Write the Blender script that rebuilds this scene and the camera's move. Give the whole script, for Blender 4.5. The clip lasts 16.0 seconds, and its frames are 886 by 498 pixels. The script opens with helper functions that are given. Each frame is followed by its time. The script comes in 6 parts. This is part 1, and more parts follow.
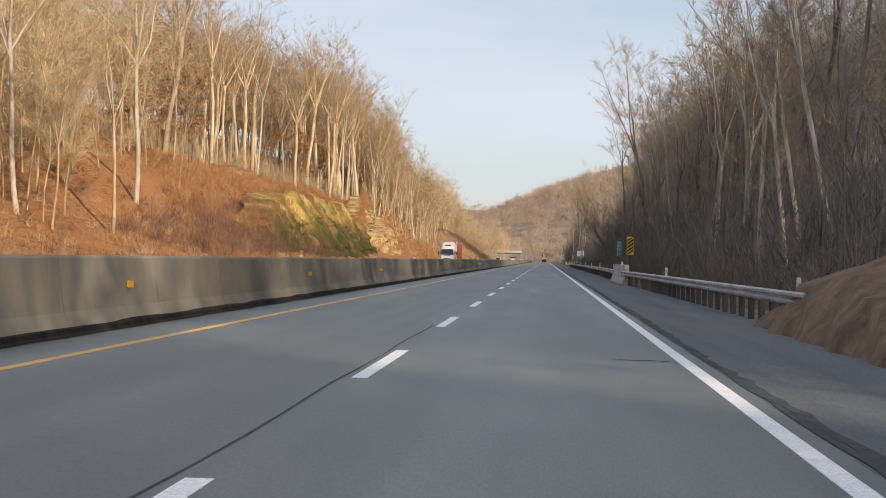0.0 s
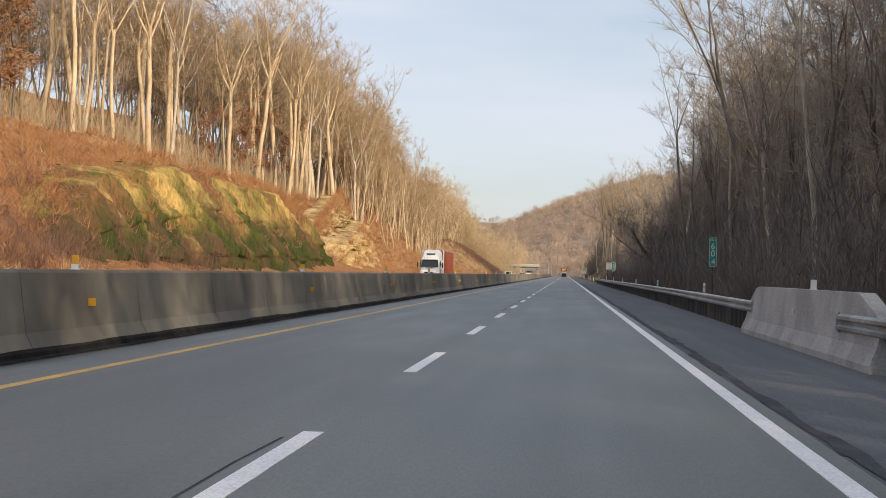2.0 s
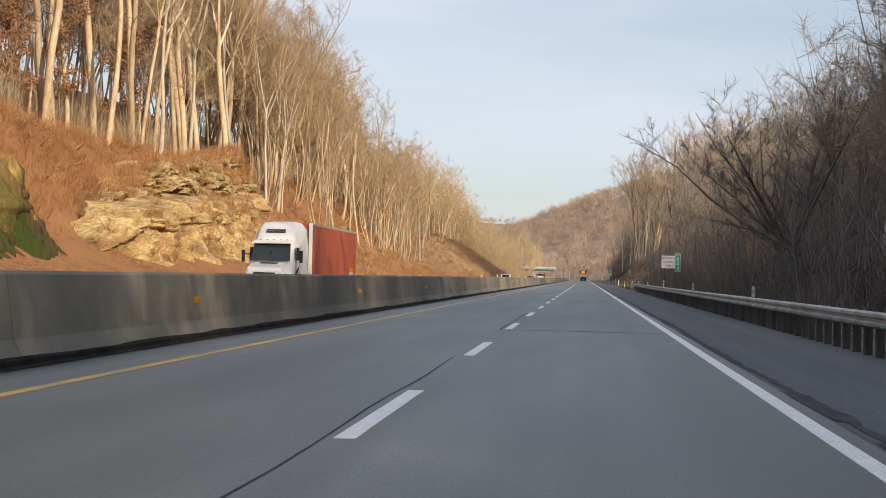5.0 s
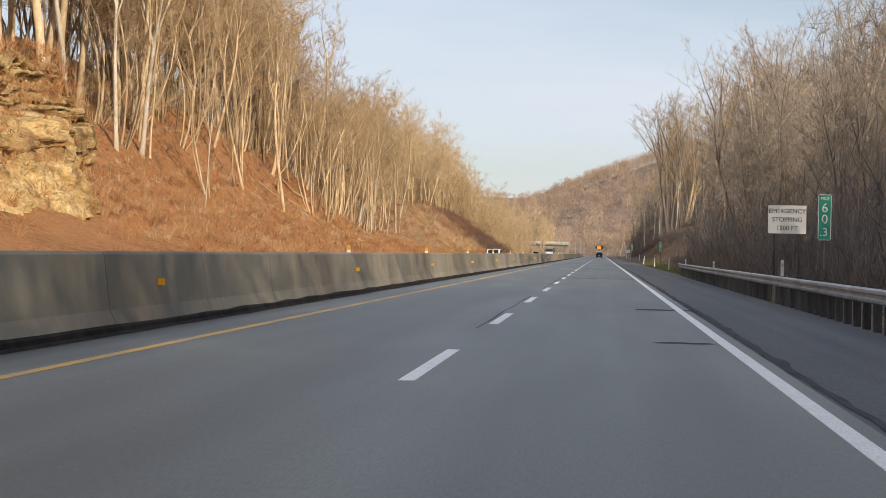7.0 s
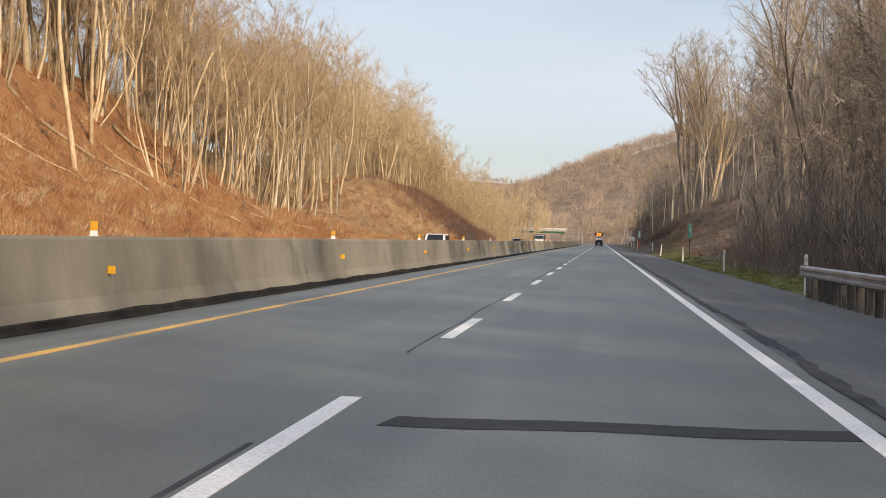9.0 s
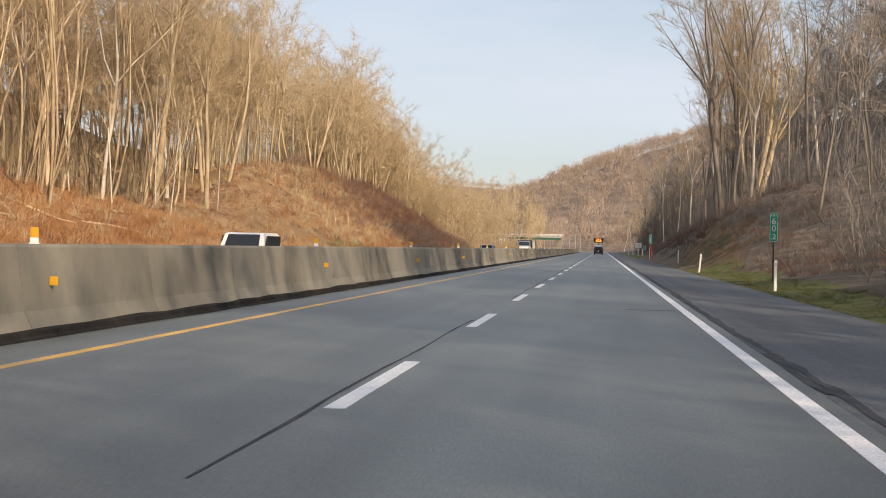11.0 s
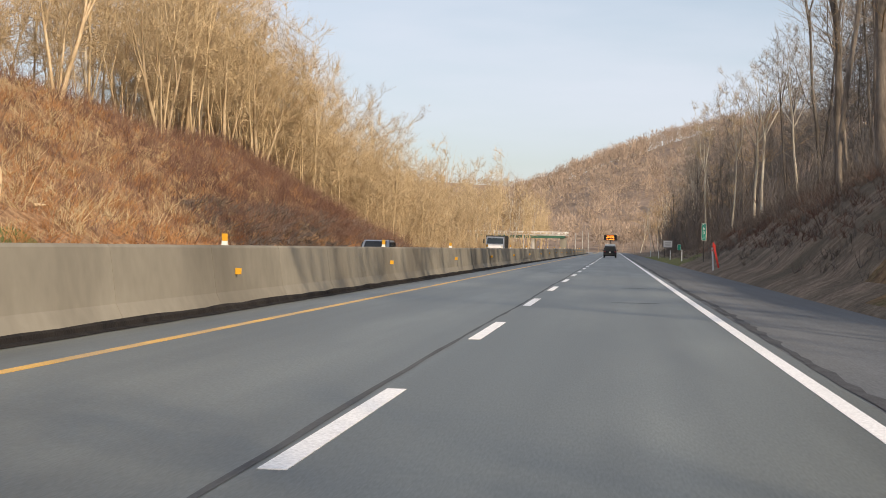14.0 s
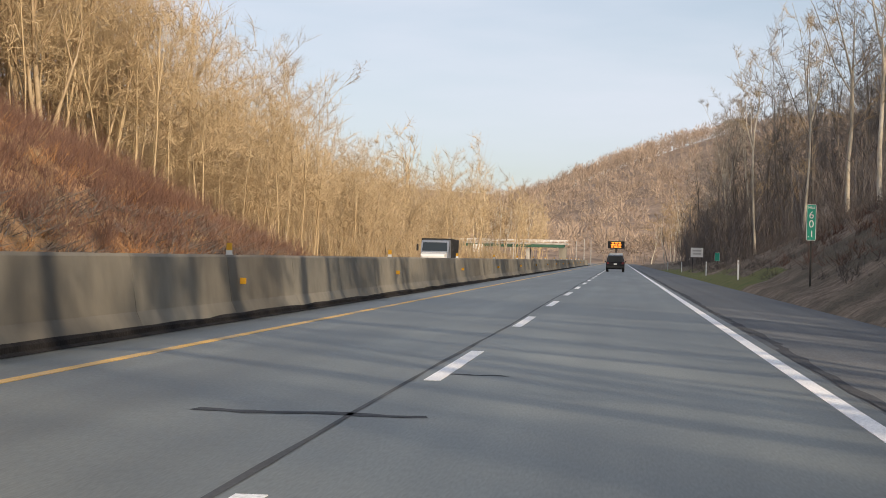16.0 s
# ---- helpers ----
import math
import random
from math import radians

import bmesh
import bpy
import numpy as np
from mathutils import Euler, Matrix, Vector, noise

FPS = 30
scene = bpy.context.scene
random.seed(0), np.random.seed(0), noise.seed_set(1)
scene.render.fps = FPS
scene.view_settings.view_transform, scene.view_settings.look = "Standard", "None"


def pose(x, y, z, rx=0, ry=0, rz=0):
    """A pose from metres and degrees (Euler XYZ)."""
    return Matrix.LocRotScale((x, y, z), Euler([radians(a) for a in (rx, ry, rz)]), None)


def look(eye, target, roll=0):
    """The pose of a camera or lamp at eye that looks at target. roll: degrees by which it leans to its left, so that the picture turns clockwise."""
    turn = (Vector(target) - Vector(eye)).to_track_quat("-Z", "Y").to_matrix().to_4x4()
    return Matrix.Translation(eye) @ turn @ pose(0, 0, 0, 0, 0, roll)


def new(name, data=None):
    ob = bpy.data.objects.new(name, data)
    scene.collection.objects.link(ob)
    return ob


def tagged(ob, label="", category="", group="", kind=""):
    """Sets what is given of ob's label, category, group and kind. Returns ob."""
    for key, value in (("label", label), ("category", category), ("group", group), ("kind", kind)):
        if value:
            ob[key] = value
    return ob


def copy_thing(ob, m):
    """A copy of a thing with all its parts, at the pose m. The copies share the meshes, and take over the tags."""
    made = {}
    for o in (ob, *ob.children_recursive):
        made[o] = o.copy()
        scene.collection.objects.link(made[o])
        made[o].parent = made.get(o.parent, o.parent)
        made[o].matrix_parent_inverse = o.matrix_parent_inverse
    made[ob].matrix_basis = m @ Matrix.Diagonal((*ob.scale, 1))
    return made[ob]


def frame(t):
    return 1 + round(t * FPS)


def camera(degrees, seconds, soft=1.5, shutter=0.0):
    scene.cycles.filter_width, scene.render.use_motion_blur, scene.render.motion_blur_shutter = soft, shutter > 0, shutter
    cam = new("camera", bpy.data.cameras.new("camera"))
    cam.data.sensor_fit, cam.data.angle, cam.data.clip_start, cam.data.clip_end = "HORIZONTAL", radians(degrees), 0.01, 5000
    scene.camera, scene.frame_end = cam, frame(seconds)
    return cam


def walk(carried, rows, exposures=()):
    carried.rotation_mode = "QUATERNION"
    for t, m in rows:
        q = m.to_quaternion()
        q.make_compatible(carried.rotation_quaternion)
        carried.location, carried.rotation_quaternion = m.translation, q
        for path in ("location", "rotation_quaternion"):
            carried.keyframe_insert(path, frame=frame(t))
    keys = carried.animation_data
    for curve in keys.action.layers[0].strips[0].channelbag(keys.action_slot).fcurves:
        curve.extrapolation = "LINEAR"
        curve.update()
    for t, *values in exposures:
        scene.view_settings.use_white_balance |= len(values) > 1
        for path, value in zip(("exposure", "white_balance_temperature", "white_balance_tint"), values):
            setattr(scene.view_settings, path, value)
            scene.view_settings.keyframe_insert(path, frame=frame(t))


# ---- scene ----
cam = camera(32.0, 16.0, soft=0.9)
PATH = [
    (0, (-0.096, -0.177, 1.26), (-0.229, 1.819, 1.271), 1.4),
    (0.5, (-0.086, 17.262, 1.288), (-0.226, 19.257, 1.301), 1.3),
    (1, (-0.06, 34.7, 1.24), (-0.206, 36.695, 1.259), 1.1),
    (1.5, (-0.034, 51.78, 1.271), (-0.184, 53.774, 1.295), 1.1),
    (2, (-0.068, 69.595, 1.266), (-0.227, 71.588, 1.295), 1.4),
    (2.5, (-0.045, 87.289, 1.282), (-0.214, 89.282, 1.312), 1.4),
    (3, (-0.063, 104.762, 1.212), (-0.236, 106.754, 1.255), 1.4),
    (5.5, (-0.263, 192.495, 1.222), (-0.45, 194.486, 1.249), 1.3),
    (6, (-0.213, 209.769, 1.297), (-0.406, 211.76, 1.317), 1.4),
    (6.5, (-0.202, 227.055, 1.248), (-0.4, 229.046, 1.264), 1.2),
    (7, (-0.115, 244.52, 1.274), (-0.319, 246.509, 1.276), 1.2),
    (7.5, (-0.101, 261.873, 1.266), (-0.308, 263.863, 1.258), 1.2),
    (8, (-0.083, 279.172, 1.291), (-0.293, 281.161, 1.283), 1.4),
    (8.5, (-0.104, 296.318, 1.312), (-0.312, 298.307, 1.297), 1.5),
    (9, (-0.087, 313.481, 1.244), (-0.291, 315.471, 1.23), 1.3),
    (11.5, (0.004, 399.122, 1.241), (-0.201, 401.112, 1.239), 1.1),
    (12, (-0.026, 415.982, 1.278), (-0.231, 417.972, 1.277), 1.0),
    (12.5, (-0.046, 432.646, 1.292), (-0.251, 434.636, 1.286), 1.1),
    (13, (-0.072, 449.47, 1.248), (-0.287, 451.459, 1.238), 1.2),
    (13.5, (-0.076, 466.077, 1.241), (-0.299, 468.065, 1.234), 1.1),
    (14, (-0.165, 482.92, 1.229), (-0.385, 484.907, 1.225), 1.2),
    (14.5, (-0.133, 499.559, 1.276), (-0.354, 501.547, 1.274), 1.2),
    (15, (-0.159, 516.209, 1.285), (-0.382, 518.196, 1.286), 1.2),
    (15.5, (-0.196, 532.809, 1.267), (-0.418, 534.797, 1.271), 1.2),
    (16, (-0.189, 549.433, 1.199), (-0.418, 551.42, 1.209), 1.2),
]
walk(cam, [(t, look(eye, target, roll)) for t, eye, target, roll in PATH])
SKY, SUN, DASH = 0.11, 5.0, 4.85

# ---- light ----
SUN_AZ, SUN_EL = 40.0, 23.5      # degrees behind-right of the road's direction, and above the horizon
world = bpy.data.worlds.new("sky")
scene.world = world
world.use_nodes = True
wn, wl = world.node_tree.nodes, world.node_tree.links
wn.clear()
sky = wn.new("ShaderNodeTexSky")
sky.sky_type, sky.sun_disc = "NISHITA", False
sun_way = Vector((-math.sin(radians(SUN_AZ)), math.cos(radians(SUN_AZ)), -math.tan(radians(SUN_EL)))).normalized()
sky.sun_elevation = radians(SUN_EL)
sky.sun_rotation = math.atan2(-sun_way.x, -sun_way.y)
sky.air_density, sky.dust_density, sky.ozone_density = 1.0, 1.0, 1.4
# thin high cloud: a pale veil broken by soft streaks
tc = wn.new("ShaderNodeTexCoord")
mp = wn.new("ShaderNodeMapping")
mp.inputs["Scale"].default_value = (1.4, 1.4, 7.0)
nz = wn.new("ShaderNodeTexNoise")
nz.inputs["Scale"].default_value, nz.inputs["Detail"].default_value = 2.2, 6.0
rampw = wn.new("ShaderNodeValToRGB")
rampw.color_ramp.elements[0].position, rampw.color_ramp.elements[0].color = 0.35, (0.42, 0.42, 0.42, 1)
rampw.color_ramp.elements[1].position, rampw.color_ramp.elements[1].color = 0.72, (0.85, 0.85, 0.85, 1)
mixw = wn.new("ShaderNodeMix")
mixw.data_type = "RGBA"
mixw.inputs["B"].default_value = (7.25, 7.55, 8.5, 1)
bg = wn.new("ShaderNodeBackground")
bg.inputs["Strength"].default_value = SKY
wo = wn.new("ShaderNodeOutputWorld")
wl.new(tc.outputs["Generated"], mp.inputs["Vector"])
wl.new(mp.outputs["Vector"], nz.inputs["Vector"])
wl.new(nz.outputs["Fac"], rampw.inputs["Fac"])
wl.new(rampw.outputs["Color"], mixw.inputs["Factor"])
wl.new(sky.outputs["Color"], mixw.inputs["A"])
wl.new(mixw.outputs["Result"], bg.inputs["Color"])
wl.new(bg.outputs["Background"], wo.inputs["Surface"])

sun = new("sun", bpy.data.lights.new("sun", "SUN"))
sun.data.energy, sun.data.angle, sun.data.color = SUN, radians(0.6), (1.0, 0.80, 0.58)
sun.matrix_world = look((60, -80, 60), Vector((60, -80, 60)) + sun_way)


# ---- materials ----
def rgb(c):
    return (c[0], c[1], c[2], 1.0)


def material(name, a, b, scale=3.0, rough=0.85, metal=0.0, bump=0.3, fine=25.0, stretch=(1, 1, 1), c=None, cscale=0.3, cut=(0.35, 0.65), vary=0.0, bumpdist=0.02, tooth=0.28, island=0.0, streak=0.0, foot_shade=None):
    """Two tones by a mid noise, a third by a broad one, fine grain over both, and relief."""
    m = bpy.data.materials.new(name)
    m.use_nodes = True
    n, l = m.node_tree.nodes, m.node_tree.links
    p = n["Principled BSDF"]
    tcn = n.new("ShaderNodeTexCoord")
    mpn = n.new("ShaderNodeMapping")
    mpn.inputs["Scale"].default_value = stretch
    l.new(tcn.outputs["Object"], mpn.inputs["Vector"])

    def noisy(s, d=5.0):
        t = n.new("ShaderNodeTexNoise")
        t.inputs["Scale"].default_value, t.inputs["Detail"].default_value = s, d
        l.new(mpn.outputs["Vector"], t.inputs["Vector"])
        return t.outputs["Fac"]

    def ramp(fac, lo, hi):
        r = n.new("ShaderNodeMapRange")
        r.inputs["From Min"].default_value, r.inputs["From Max"].default_value = lo, hi
        l.new(fac, r.inputs["Value"])
        return r.outputs["Result"]

    def mix(fac, x, y, how="MIX"):
        k = n.new("ShaderNodeMix")
        k.data_type, k.blend_type = "RGBA", how
        if isinstance(fac, float):
            k.inputs["Factor"].default_value = fac
        else:
            l.new(fac, k.inputs["Factor"])
        for key, v in (("A", x), ("B", y)):
            if isinstance(v, tuple):
                k.inputs[key].default_value = v
            else:
                l.new(v, k.inputs[key])
        return k.outputs["Result"]

    col = mix(ramp(noisy(scale), *cut), rgb(a), rgb(b))
    if c:
        col = mix(ramp(noisy(cscale, 4.0), 0.45, 0.62), col, rgb(c))
    grain = noisy(fine, 3.0)
    g = ramp(grain, 0.2, 0.8)
    sh = n.new("ShaderNodeMapRange")
    sh.inputs["To Min"].default_value, sh.inputs["To Max"].default_value = 1 - tooth, 1 + tooth
    l.new(g, sh.inputs["Value"])
    hv = n.new("ShaderNodeHueSaturation")
    l.new(sh.outputs["Result"], hv.inputs["Value"])
    l.new(col, hv.inputs["Color"])
    out = hv.outputs["Color"]
    if vary:
        oi = n.new("ShaderNodeObjectInfo")
        vr = n.new("ShaderNodeMapRange")
        vr.inputs["To Min"].default_value, vr.inputs["To Max"].default_value = 1 - vary, 1 + vary
        l.new(oi.outputs["Random"], vr.inputs["Value"])
        h2 = n.new("ShaderNodeHueSaturation")
        l.new(vr.outputs["Result"], h2.inputs["Value"])
        l.new(out, h2.inputs["Color"])
        out = h2.outputs["Color"]
    if island:
        ge = n.new("ShaderNodeNewGeometry")
        vi = n.new("ShaderNodeMapRange")
        vi.inputs["To Min"].default_value, vi.inputs["To Max"].default_value = 1 - island, 1 + island
        l.new(ge.outputs["Random Per Island"], vi.inputs["Value"])
        h3 = n.new("ShaderNodeHueSaturation")
        l.new(vi.outputs["Result"], h3.inputs["Value"])
        l.new(out, h3.inputs["Color"])
        out = h3.outputs["Color"]
    if streak:
        # long wear marks drawn out along the road
        ms = n.new("ShaderNodeMapping")
        ms.inputs["Scale"].default_value = (1.3, 0.006, 1.0)
        l.new(tcn.outputs["Object"], ms.inputs["Vector"])
        ts = n.new("ShaderNodeTexNoise")
        ts.inputs["Scale"].default_value, ts.inputs["Detail"].default_value = 1.0, 4.0
        l.new(ms.outputs["Vector"], ts.inputs["Vector"])
        vs = n.new("ShaderNodeMapRange")
        vs.inputs["From Min"].default_value, vs.inputs["From Max"].default_value = 0.3, 0.7
        vs.inputs["To Min"].default_value, vs.inputs["To Max"].default_value = 1 - streak, 1 + streak
        l.new(ts.outputs["Fac"], vs.inputs["Value"])
        h4 = n.new("ShaderNodeHueSaturation")
        l.new(vs.outputs["Result"], h4.inputs["Value"])
        l.new(out, h4.inputs["Color"])
        out = h4.outputs["Color"]
    if foot_shade:
        # moss and soil tones darken the foot, ragged, standing in for the wood's shadow
        sx = n.new("ShaderNodeSeparateXYZ")
        l.new(tcn.outputs["Object"], sx.inputs["Vector"])
        ad = n.new("ShaderNodeMath")
        ad.operation, ad.inputs[1].default_value = "MULTIPLY_ADD", foot_shade[0]
        l.new(noisy(0.28, 7.0), ad.inputs[0])
        l.new(sx.outputs["Z"], ad.inputs[2])
        out = mix(ramp(ad.outputs["Value"], foot_shade[2], foot_shade[1]), mix(ramp(noisy(0.5, 6.0), 0.42, 0.6), rgb(foot_shade[3]), rgb(foot_shade[4])), out)
    l.new(out, p.inputs["Base Color"])
    p.inputs["Roughness"].default_value, p.inputs["Metallic"].default_value = rough, metal
    if rough > 0.9:
        p.inputs["Specular IOR Level"].default_value = 0.15
    if bump:
        bn = n.new("ShaderNodeBump")
        bn.inputs["Strength"].default_value, bn.inputs["Distance"].default_value = bump, bumpdist
        l.new(grain, bn.inputs["Height"])
        l.new(bn.outputs["Normal"], p.inputs["Normal"])
    return m


def plain(name, c, rough=0.5, metal=0.0, emit=0.0):
    m = bpy.data.materials.new(name)
    m.use_nodes = True
    p = m.node_tree.nodes["Principled BSDF"]
    p.inputs["Base Color"].default_value, p.inputs["Roughness"].default_value, p.inputs["Metallic"].default_value = rgb(c), rough, metal
    if emit:
        p.inputs["Emission Color"].default_value, p.inputs["Emission Strength"].default_value = rgb(c), emit
    return m


ASPHALT = material("asphalt", (0.108, 0.122, 0.117), (0.153, 0.169, 0.158), 0.9, 0.5, bump=0.35, fine=60, stretch=(1, 0.12, 1), c=(0.099, 0.112, 0.107), cscale=0.35, bumpdist=0.006, streak=0.15)
SHOULDER = material("old_asphalt", (0.094, 0.105, 0.119), (0.119, 0.131, 0.144), 0.8, 0.88, bump=0.5, fine=40, stretch=(1, 0.1, 1), c=(0.124, 0.131, 0.137), cscale=0.25, bumpdist=0.01, streak=0.14)
TAR = material("tar_seal", (0.02, 0.023, 0.028), (0.034, 0.037, 0.043), 3, 0.88, bump=0.3)
WHITE_LINE = material("white_road_paint", (0.93, 0.93, 0.93), (0.86, 0.86, 0.86), 2.5, 0.6, bump=0.2, fine=40)
YELLOW_LINE = material("yellow_road_paint", (0.78, 0.46, 0.09), (0.66, 0.4, 0.1), 2.5, 0.6, bump=0.2, fine=40, c=(0.5, 0.34, 0.15), cscale=0.5)
CONCRETE = material("barrier_concrete", (0.205, 0.191, 0.158), (0.272, 0.254, 0.21), 0.5, 0.9, bump=0.25, fine=6, stretch=(1, 0.55, 0.4), c=(0.15, 0.138, 0.113), cscale=0.3, cut=(0.3, 0.7), vary=0.09, tooth=0.1)
PALE_CONCRETE = material("pale_concrete", (0.42, 0.41, 0.39), (0.5, 0.49, 0.46), 1.2, 0.9, bump=0.3, fine=18, c=(0.34, 0.33, 0.31), cscale=0.7)
CRUMBLE = material("broken_asphalt", (0.058, 0.062, 0.07), (0.09, 0.095, 0.104), 1.5, 0.92, bump=0.7, fine=30, bumpdist=0.01)
FOOT_STRIP = material("foot_band", (0.014, 0.013, 0.014), (0.032, 0.029, 0.027), 2, 0.95, bump=0.6, fine=20)
STEEL = material("galvanised_steel", (0.33, 0.355, 0.365), (0.45, 0.475, 0.485), 1.5, 0.48, 0.5, bump=0.1, fine=9, c=(0.27, 0.27, 0.26), cscale=0.8)
POST_WOOD = material("weathered_post", (0.04, 0.038, 0.036), (0.085, 0.08, 0.075), 2, 0.9, bump=0.5, fine=12, stretch=(1, 1, 0.2), vary=0.3)
JOINT_SEAL = material("worn_joint_seal", (0.062, 0.067, 0.072), (0.088, 0.094, 0.1), 2.0, 0.9, bump=0.4, fine=30, stretch=(1, 0.3, 1), bumpdist=0.006)
LITTER = material("leaf_litter", (0.17, 0.075, 0.035), (0.47, 0.25, 0.11), 2.6, 0.95, bump=1.0, fine=9, c=(0.36, 0.185, 0.085), cscale=0.15, cut=(0.3, 0.72), bumpdist=0.14, tooth=0.42)
# near-side ground, greyed and dulled in colour for the shade there
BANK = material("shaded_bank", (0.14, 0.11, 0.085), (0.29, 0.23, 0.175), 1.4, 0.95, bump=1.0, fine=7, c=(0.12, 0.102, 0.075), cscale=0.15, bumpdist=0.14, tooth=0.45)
KNOLL = material("dry_knoll_ground", (0.19, 0.103, 0.056), (0.48, 0.31, 0.18), 1.8, 0.95, bump=1.0, fine=8, c=(0.28, 0.186, 0.102), cscale=0.16, cut=(0.3, 0.7), bumpdist=0.16, tooth=0.42)
BANK_ROCK = material("brown_bank_rock", (0.13, 0.085, 0.048), (0.3, 0.195, 0.105), 0.9, 0.95, bump=1.0, fine=4, stretch=(1, 1, 1.6), c=(0.1, 0.1, 0.045), cscale=0.25, bumpdist=0.25, tooth=0.45)
GRASS = material("winter_grass", (0.10, 0.13, 0.04), (0.19, 0.17, 0.07), 1.2, 0.95, bump=0.7, fine=9, bumpdist=0.06)
EARTH = material("bare_earth", (0.13, 0.088, 0.058), (0.23, 0.165, 0.11), 1.2, 0.95, bump=0.8, fine=5, bumpdist=0.08)
ROCK = material("sandstone", (0.42, 0.295, 0.125), (0.6, 0.455, 0.235), 0.6, 0.92, bump=0.9, fine=3, stretch=(1, 1, 2.0), c=(0.27, 0.165, 0.075), cscale=0.25, bumpdist=0.25, tooth=0.4)
# real moss patches, plus a dark foot painted for the shadow across the rock
MOSSY = material("mossy_rock", (0.44, 0.31, 0.11), (0.1, 0.115, 0.025), 0.34, 0.95, bump=1.0, fine=4, stretch=(1, 1, 0.3), c=(0.2, 0.105, 0.05), cscale=0.25, cut=(0.36, 0.66), bumpdist=0.25, tooth=0.5, foot_shade=(-13.0, -0.4, -2.8, (0.044, 0.06, 0.015), (0.1, 0.07, 0.036)))
# two bark tones carry light: dark for the shaded right, tan for sunlit trees
BARK = material("shaded_grey_bark", (0.14, 0.121, 0.103), (0.25, 0.22, 0.19), 2.0, 0.95, bump=0.6, fine=10, stretch=(1, 1, 0.25), vary=0.28)
SUNLIT_BARK = material("sunlit_bark", (0.38, 0.285, 0.175), (0.58, 0.47, 0.32), 1.6, 0.95, bump=0.4, fine=9, stretch=(1, 1, 0.3), vary=0.28)
PALE_BARK = material("pale_bark", (0.42, 0.37, 0.29), (0.6, 0.56, 0.48), 1.2, 0.9, bump=0.3, fine=8, stretch=(1, 1, 0.4), vary=0.15)
TWIGS = material("twigs", (0.29, 0.21, 0.128), (0.42, 0.318, 0.195), 0.6, 0.95, bump=0, vary=0.2)
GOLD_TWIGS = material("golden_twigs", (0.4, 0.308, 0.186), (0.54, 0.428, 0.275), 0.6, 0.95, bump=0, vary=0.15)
# far hill ground, lightened in its colour to stand for haze
HAZED_HILLSIDE = material("hazed_hillside", (0.22, 0.17, 0.13), (0.31, 0.24, 0.19), 0.05, 0.95, bump=0.5, fine=0.3, bumpdist=2.0)
# right wood twigs, lightened for the sun on the tops
LIT_GREY_TWIGS = material("lit_grey_twigs", (0.27, 0.232, 0.192), (0.43, 0.375, 0.31), 0.3, 0.95, bump=0, vary=0.2)
# the same wood's twigs in a dull tone painted for its shade
SHADE_TWIGS = material("shade_twigs", (0.15, 0.136, 0.126), (0.25, 0.226, 0.208), 0.3, 0.95, bump=0, vary=0.2)
# far hill trees, their base colour brightened in place of haze
HAZED_TWIGS = material("hazed_hill_wood", (0.26, 0.2, 0.155), (0.47, 0.372, 0.29), 0.05, 0.95, bump=0, fine=0.2, tooth=0.2)
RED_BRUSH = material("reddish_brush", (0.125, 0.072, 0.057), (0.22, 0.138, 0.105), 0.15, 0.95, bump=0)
# twig brown darkened to paint the shade deep between the trunks
DARKENED_TWIGS = material("darkened_deep_wood", (0.18, 0.13, 0.08), (0.3, 0.225, 0.14), 0.4, 0.95, bump=0)
RUSSET = material("dry_leaves", (0.24, 0.115, 0.05), (0.36, 0.18, 0.085), 0.8, 0.9, bump=0)
BRUSH = material("dry_brush", (0.28, 0.13, 0.06), (0.46, 0.265, 0.125), 0.25, 0.95, bump=0)
LEDGE = material("ledge_sandstone", (0.4, 0.28, 0.12), (0.62, 0.48, 0.25), 0.7, 0.92, bump=1.0, fine=4, stretch=(1, 1, 3.0), c=(0.26, 0.17, 0.08), cscale=0.4, bumpdist=0.2, tooth=0.4, island=0.2)
STRAW = material("dead_stalks", (0.42, 0.31, 0.18), (0.55, 0.44, 0.28), 0.5, 0.95, bump=0)
# undergrowth colour darkened and greyed for the right wood's shade
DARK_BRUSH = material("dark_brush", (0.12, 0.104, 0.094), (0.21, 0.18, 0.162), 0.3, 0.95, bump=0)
SIGN_WHITE = plain("sign_white", (0.75, 0.76, 0.75), 0.4)
SIGN_GREEN = plain("sign_green", (0.02, 0.3, 0.215), 0.4)
SIGN_YELLOW = plain("sign_yellow", (0.8, 0.5, 0.03), 0.4)
SIGN_BLACK = plain("sign_black", (0.02, 0.02, 0.02), 0.5)
SIGN_BACK = plain("sign_aluminium", (0.5, 0.5, 0.5), 0.5, 0.5)
REFLECTOR = plain("amber_reflector", (0.68, 0.37, 0.03), 0.3)
RED_MARK = plain("red_marker", (0.6, 0.05, 0.04), 0.4)
CAR_BLACK = plain("black_car_paint", (0.02, 0.02, 0.022), 0.25)
CAR_WHITE = plain("white_car_paint", (0.78, 0.78, 0.77), 0.3)
CAR_GREY = plain("grey_car_paint", (0.22, 0.25, 0.3), 0.3)
TRAILER_RED = material("red_trailer_side", (0.36, 0.075, 0.035), (0.42, 0.1, 0.045), 0.6, 0.5, bump=0, fine=3, stretch=(1, 1, 0.2))
# bluish base colour stands for sky mirrored in the lorry windscreens
WINDSCREEN = plain("sky_tinted_glass", (0.025, 0.035, 0.042), 0.08)
GLASS_DARK = plain("dark_window", (0.015, 0.018, 0.02), 0.08)
RUBBER = plain("rubber", (0.02, 0.02, 0.02), 0.8)
